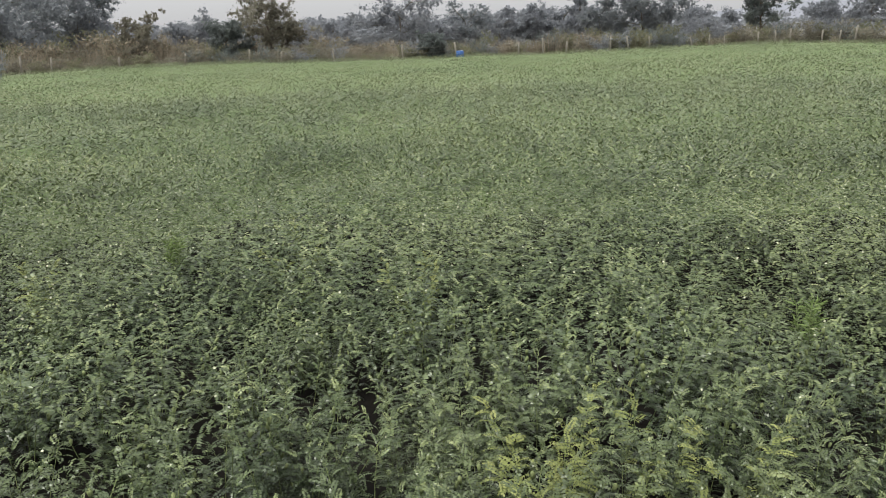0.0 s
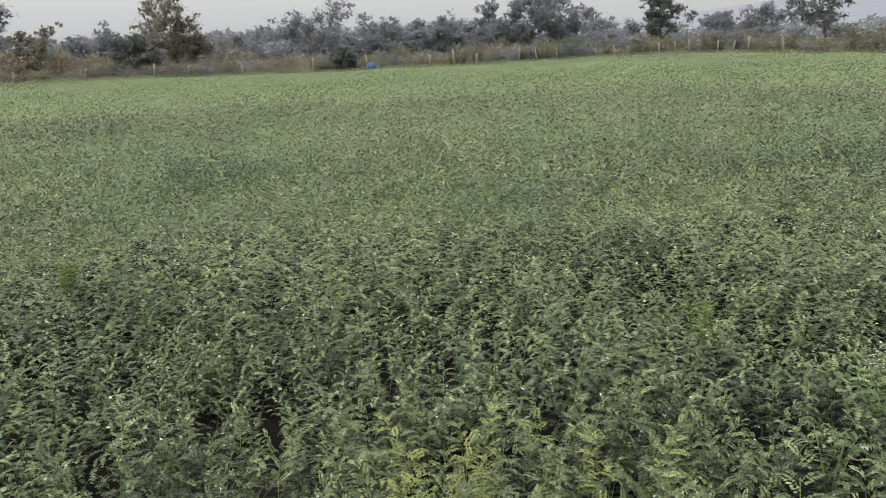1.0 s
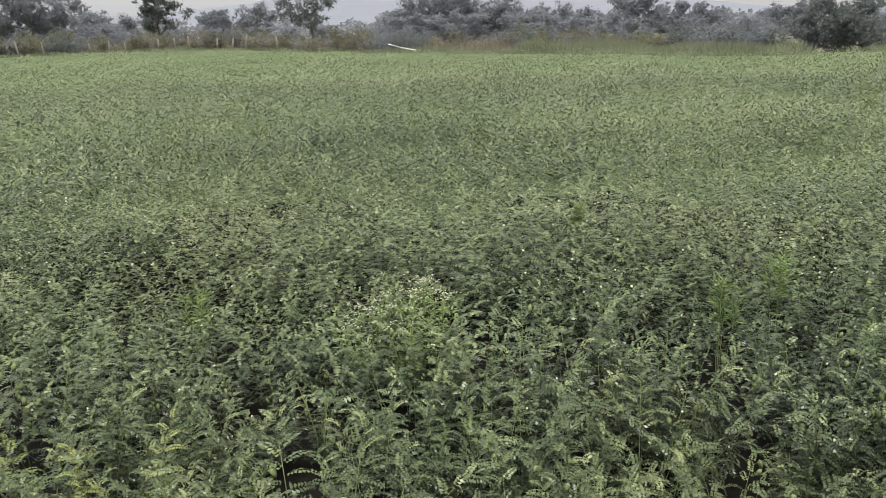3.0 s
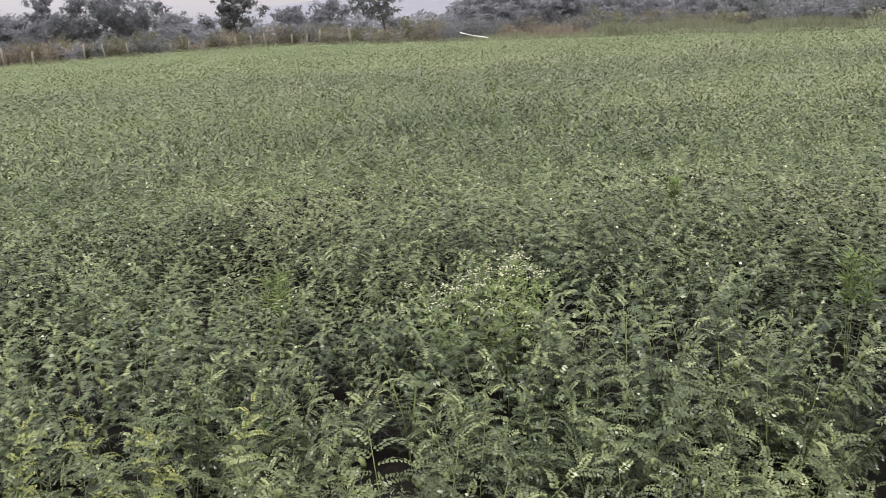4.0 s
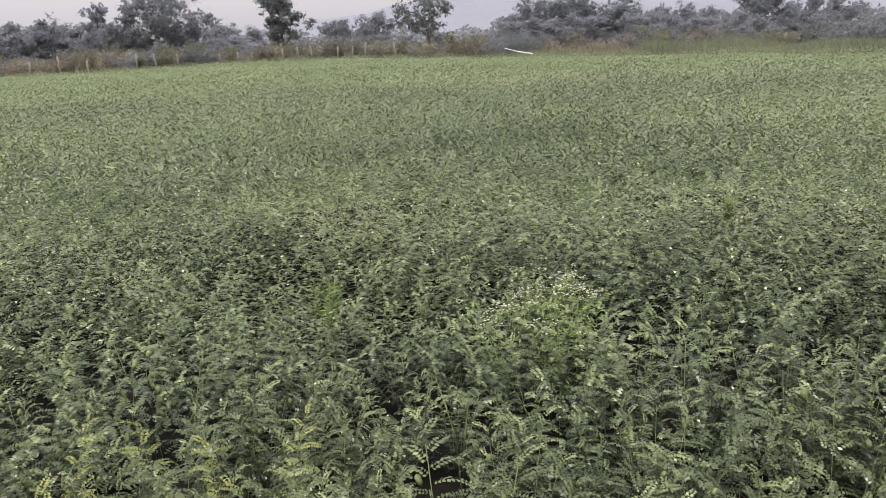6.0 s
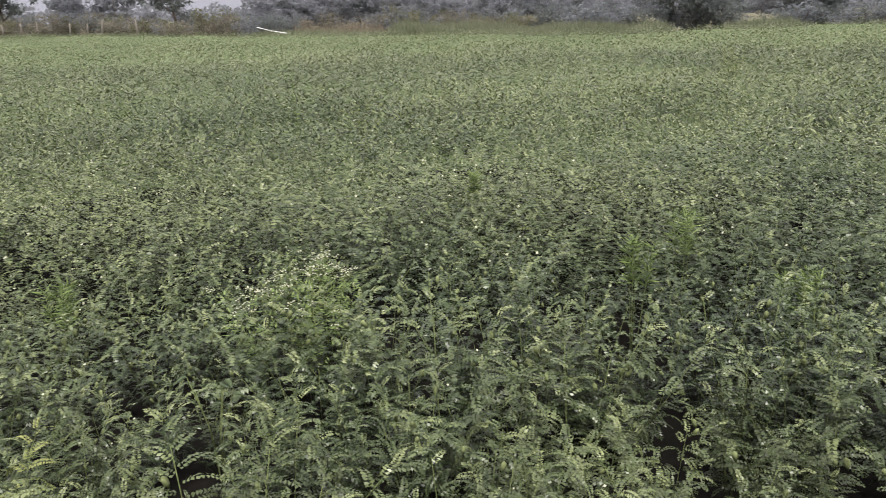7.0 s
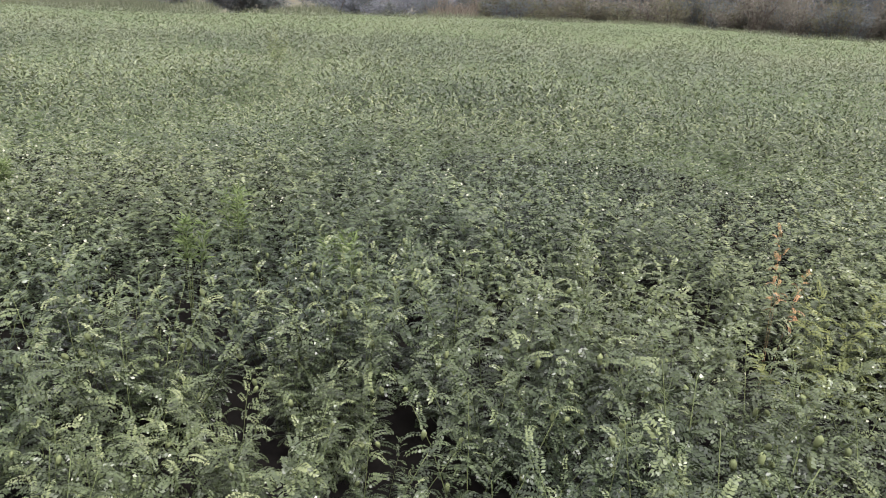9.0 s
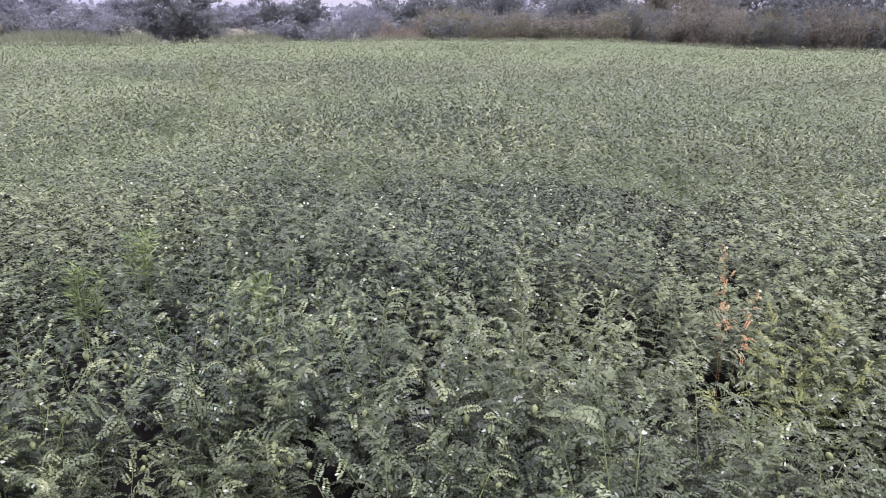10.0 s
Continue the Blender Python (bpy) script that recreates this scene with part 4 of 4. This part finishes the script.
# by stretch: azimuths, kinds, how far back, elevations of the tops, count
STRETCHES = [
    (-36, -21, ["brown", "brown", "olive"], (1.2, 4), (-0.5, 0.2), 20, 1.7), (-36, -21, ["dry", "brown", "dry", "olive"], (9, 20), (0.6, 1.7), 22, 2.4),
    (-21, -10, ["brown", "dark", "brown", "olive"], (1.2, 5), (-0.5, 0.4), 18, 1.6), (-21, -10, ["dry", "brown", "olive"], (8, 18), (0.2, 1.1), 14, 2.2),
    (-10, -5, ["olive", "brown"], (1.2, 4), (-0.8, -0.3), 7, 1.3), (-10, -5, ["dry", "dry", "brown"], (8, 18), (-0.3, 0.4), 6, 2.0),
    (-6, 0, ["olive", "dark", "olive"], (1.5, 5), (-0.3, 0.5), 8, 1.8), (0, 8, ["olive", "dark", "brown", "dry"], (1.5, 9), (-0.3, 0.8), 17, 1.8),
    (8, 14, ["dark", "olive", "olive", "dark"], (1.5, 6), (-0.1, 0.9), 14, 1.8), (14, 22, ["brown", "olive", "dry", "brown"], (2, 9), (-0.3, 0.5), 18, 1.5), (19, 24, ["dark", "brown"], (3, 8), (0.1, 0.7), 7, 1.5),
    (24, 33, ["brown", "olive", "brown", "dark"], (2, 9), (-0.3, 0.7), 20, 1.8), (33, 36, ["dark"], (6, 10), (0.0, 0.6), 5, 1.6), (36, 43, ["brown", "dry", "dry", "brown"], (7, 13), (-0.6, 0.3), 10, 1.7),
    (42, 45, ["dark", "olive"], (8, 11), (0.0, 0.8), 4, 2.2), (45, 52, ["dark", "olive", "brown", "brown"], (9, 15), (-0.4, 0.3), 11, 2.0), (52, 60, ["dark", "mist", "dark"], (10, 16), (-0.1, 0.6), 9, 2.6), (61, 66, ["mist", "dark"], (8, 12), (-0.4, 0.4), 5, 2.2),
    (67.5, 77, ["mist", "mist", "dark"], (3, 10), (-0.4, 0.5), 12, 2.6), (76.5, 79, ["dry", "dry", "brown"], (2, 4), (-0.4, 0.5), 5, 1.3), (79, 92, ["mist", "vine", "vine"], (2, 8), (0.0, 1.4), 22, 3.0),
    (92, 120, ["vine", "mist", "vine"], (1.5, 7), (0.0, 2.2), 64, 2.5),
]
for a0, a1, kinds, back, el, count, wide in STRETCHES:
    for k in range(count):
        put_bush(kinds[k % len(kinds)], a0 + (a1 - a0) * (k + rng.uniform(0.1, 0.9)) / count, rng.uniform(*back), rng.uniform(*el), wide * rng.uniform(0.85, 1.5))
# a bush that stands out at the crop's end, near the fence corner
put_bush("dark", -31.7, -16, 0.9, 1.5)


def blades(a0, a1, back0, back1, count, h0, h1, width, lean=0.5):
    az = rng.uniform(a0, a1, count)
    d = edge_at(az) + rng.uniform(back0, back1, count)
    base = np.column_stack([d * np.sin(np.radians(az)), d * np.cos(np.radians(az)), np.zeros(count)])
    dirs = unit(np.column_stack([rng.normal(0, lean, count), rng.normal(0, lean, count), np.ones(count)]))
    lump = 0.3 + 0.8 * field_noise(base[:, 0], base[:, 1], 3.0) + 0.5 * field_noise(base[:, 0], base[:, 1], 0.8)
    return kites(base, dirs, unit(np.cross(dirs, rand_unit(rng, count))), rng.uniform(h0, h1, count) * lump, np.full(count, width))


tagged(new("dry_grass", quads_mesh("dry_grass", np.concatenate([blades(-36, -16, 8, 26, 8000, 1.2, 2.2, 0.06), blades(-16, 12, 5, 22, 7000, 0.8, 1.5, 0.06),
       blades(12, 33, 6, 18, 4000, 0.5, 0.9, 0.05), blades(36, 42.5, 5, 12, 1500, 0.45, 0.85, 0.05), blades(76, 78.6, 1, 4, 600, 0.7, 1.1, 0.06)]), G_DRY)),
       "tall dry russet grass behind the fence", "dry grass", kind="stuff")
tagged(new("verge_grass", quads_mesh("verge_grass", np.concatenate([blades(-40, 33, 0.0, 1.5, 5000, 0.4, 0.62, 0.04), blades(43, 61, 0.2, 7, 24000, 0.55, 0.95, 0.035, 0.7), blades(65, 69, 0.2, 5, 3000, 0.45, 0.75, 0.035, 0.7), blades(33, 43, 0.2, 4, 4000, 0.4, 0.65, 0.035, 0.7), blades(69, 120, 0.0, 1.5, 5000, 0.4, 0.62, 0.04)]), G_GRASS)),
       "green and straw-coloured grass along the crop's edge", "grass", kind="stuff")

# ---- far woods behind all, low and even ----
def far_woods(a0, a1, dist, el0, el1, count, size):
    az = rng.uniform(a0, a1, count)
    d = rng.uniform(dist, dist + 60, count)
    top = 1.42 + d * np.tan(np.radians(el0 + (el1 - el0) * field_noise(az * 1.3, d * 0.02, 1.7)))
    z = top * rng.uniform(0.05, 1.0, count) ** 0.6
    pos = np.column_stack([d * np.sin(np.radians(az)), d * np.cos(np.radians(az)), z])
    dd = rand_unit(rng, count)
    return kites(pos, dd, unit(np.cross(dd, rand_unit(rng, count))), rng.uniform(0.5, 1.2, count) * size, rng.uniform(0.4, 0.8, count) * size)


# wooded belt behind the scrub: a few trees with haze in their colour, repeated
belt = [tree(0, 0, 8.0, 8.0, G_HAZE, 400 + k, "grey-green tree in the wooded belt, haze put into its colour", lobes=7, density=0.6, base=0.06, leaf_size=0.24) for k in range(3)]
first = list(belt)
BELT = [(-32, -24, 2.5, 5), (-24, -13, 2.1, 7), (-13, -7, 2.0, 6), (-7, 0, 2.0, 6), (0, 8, 2.2, 8), (8, 17, 1.1, 6), (17, 27, 0.7, 6), (27, 34, 0.5, 3), (34, 44, 1.5, 7), (44, 54, 1.2, 6), (54, 62, 0.8, 4), (64, 82, 0.7, 7), (82, 118, 2.6, 11)]
for a0, a1, el, count in BELT:
    for k in range(count):
        az = a0 + (a1 - a0) * (k + rng.uniform(0.1, 0.9)) / count
        d = float(edge_at(az)) + rng.uniform(30, 60)
        x, y = at_az(az, d)
        h = rise(az, d, el * rng.uniform(0.8, 1.1)) / 8.0
        m = pose(x, y, 0, 0, 0, rng.uniform(0, 360))
        if first:
            ob = first.pop()
            ob.matrix_basis = m
        else:
            ob = copy_thing(belt[int(rng.integers(0, 3))], m)
        w = h * rng.uniform(1.2, 1.7)
        ob.scale = (w, w, h)
tagged(new("far_woods", quads_mesh("far_woods", far_woods(-45, 130, 190, 0.3, 1.1, 20000, 1.3), G_HAZE)), "distant woods beyond the scrub, haze put into their grey-green", "woods", kind="stuff")

# ---- fence ----
fence = tagged(new("fence"), "old wire fence with leaning weathered posts at the field's edge", "fence")
POST_AZ = [-30.4, -28.7, -24.7, -20.6, -16.3, -14.1, -10.5, -5.7, -1.9, 2.4, 4.15, 5.7, 8.7, 9.95, 11.3, 14.0, 15.1, 16.1, 18.15, 19.2, 20.1, 21.9, 22.9, 23.75, 26.0]
posts = []
pr = np.random.default_rng(31)
for k, az in enumerate(POST_AZ):
    x, y = at_az(az, float(edge_at(az)) + 0.7)
    bm = bmesh.new()
    h = pr.uniform(1.1, 1.5)
    lean = np.array([pr.normal(0, 0.07), pr.normal(0, 0.05), 1.0])
    tube(bm, [(0, 0, -0.2), lean * h * 0.5, lean * h], [0.075, 0.07, 0.062], 7)
    o = part("post", bm_mesh("post", bm, POST), fence)
    o.matrix_basis = pose(x, y, 0)
    posts.append((np.array([x, y, 0]), lean))
for level in (0.75, 1.1):
    bm = bmesh.new()
    line = []
    for a, b in zip(posts, posts[1:]):
        p0, p1 = a[0] + a[1] * level, b[0] + b[1] * level
        line += [p0, (p0 + p1) / 2 - np.array([0, 0, 0.05])]
    line.append(posts[-1][0] + posts[-1][1] * level)
    tube(bm, line, [0.006] * len(line), 3)
    part("wire", bm_mesh("wire", bm, WIRE), fence, "sagging rusty wire strand")

# ---- blue drum and white pipe ----
def blue_drum(x, y):
    root = tagged(new("plastic_drum"), "blue plastic drum standing at the crop's edge", "drum")
    root.matrix_basis = pose(x, y, 0, 0, 0, 15)
    root.scale = (0.95, 0.95, 0.85)
    bm = bmesh.new()
    prof = [(0.0, 0.0), (0.27, 0.0), (0.29, 0.03), (0.29, 0.28), (0.305, 0.31), (0.29, 0.34), (0.29, 0.60), (0.305, 0.63), (0.29, 0.66), (0.29, 0.86), (0.26, 0.90), (0.0, 0.90)]
    rings = []
    for rr, z in prof:
        rings.append([bm.verts.new((rr * math.cos(2 * math.pi * s / 20), rr * math.sin(2 * math.pi * s / 20), z)) for s in range(20)] if rr else [bm.verts.new((0, 0, z))])
    for a, b in zip(rings, rings[1:]):
        for s in range(20):
            if len(a) == 1:
                bm.faces.new((a[0], b[(s + 1) % 20], b[s]))
            elif len(b) == 1:
                bm.faces.new((a[s], a[(s + 1) % 20], b[0]))
            else:
                bm.faces.new((a[s], a[(s + 1) % 20], b[(s + 1) % 20], b[s]))
    part("body", bm_mesh("body", bm, BLUE), root)
    bm = bmesh.new()
    tube(bm, [(0.15, 0, 0.89), (0.15, 0, 0.93)], [0.045, 0.045], 10)
    part("cap", bm_mesh("cap", bm, PIPE), root, "pale screw cap")


blue_drum(*at_az(-1.65, 57.6))


def white_pipe(p0, p1):
    bm = bmesh.new()
    tube(bm, [p0, (np.array(p0) + np.array(p1)) / 2 - np.array([0, 0, 0.04]), p1], [0.027, 0.027, 0.027], 8)
    return tagged(new("white_pipe", bm_mesh("white_pipe", bm, PIPE)), "long white plastic pipe leaning on the verge", "pipe")


a, b = at_az(33.6, 48), at_az(35.5, 46)
white_pipe((a[0], a[1], 0.78), (b[0], b[1], 0.45))
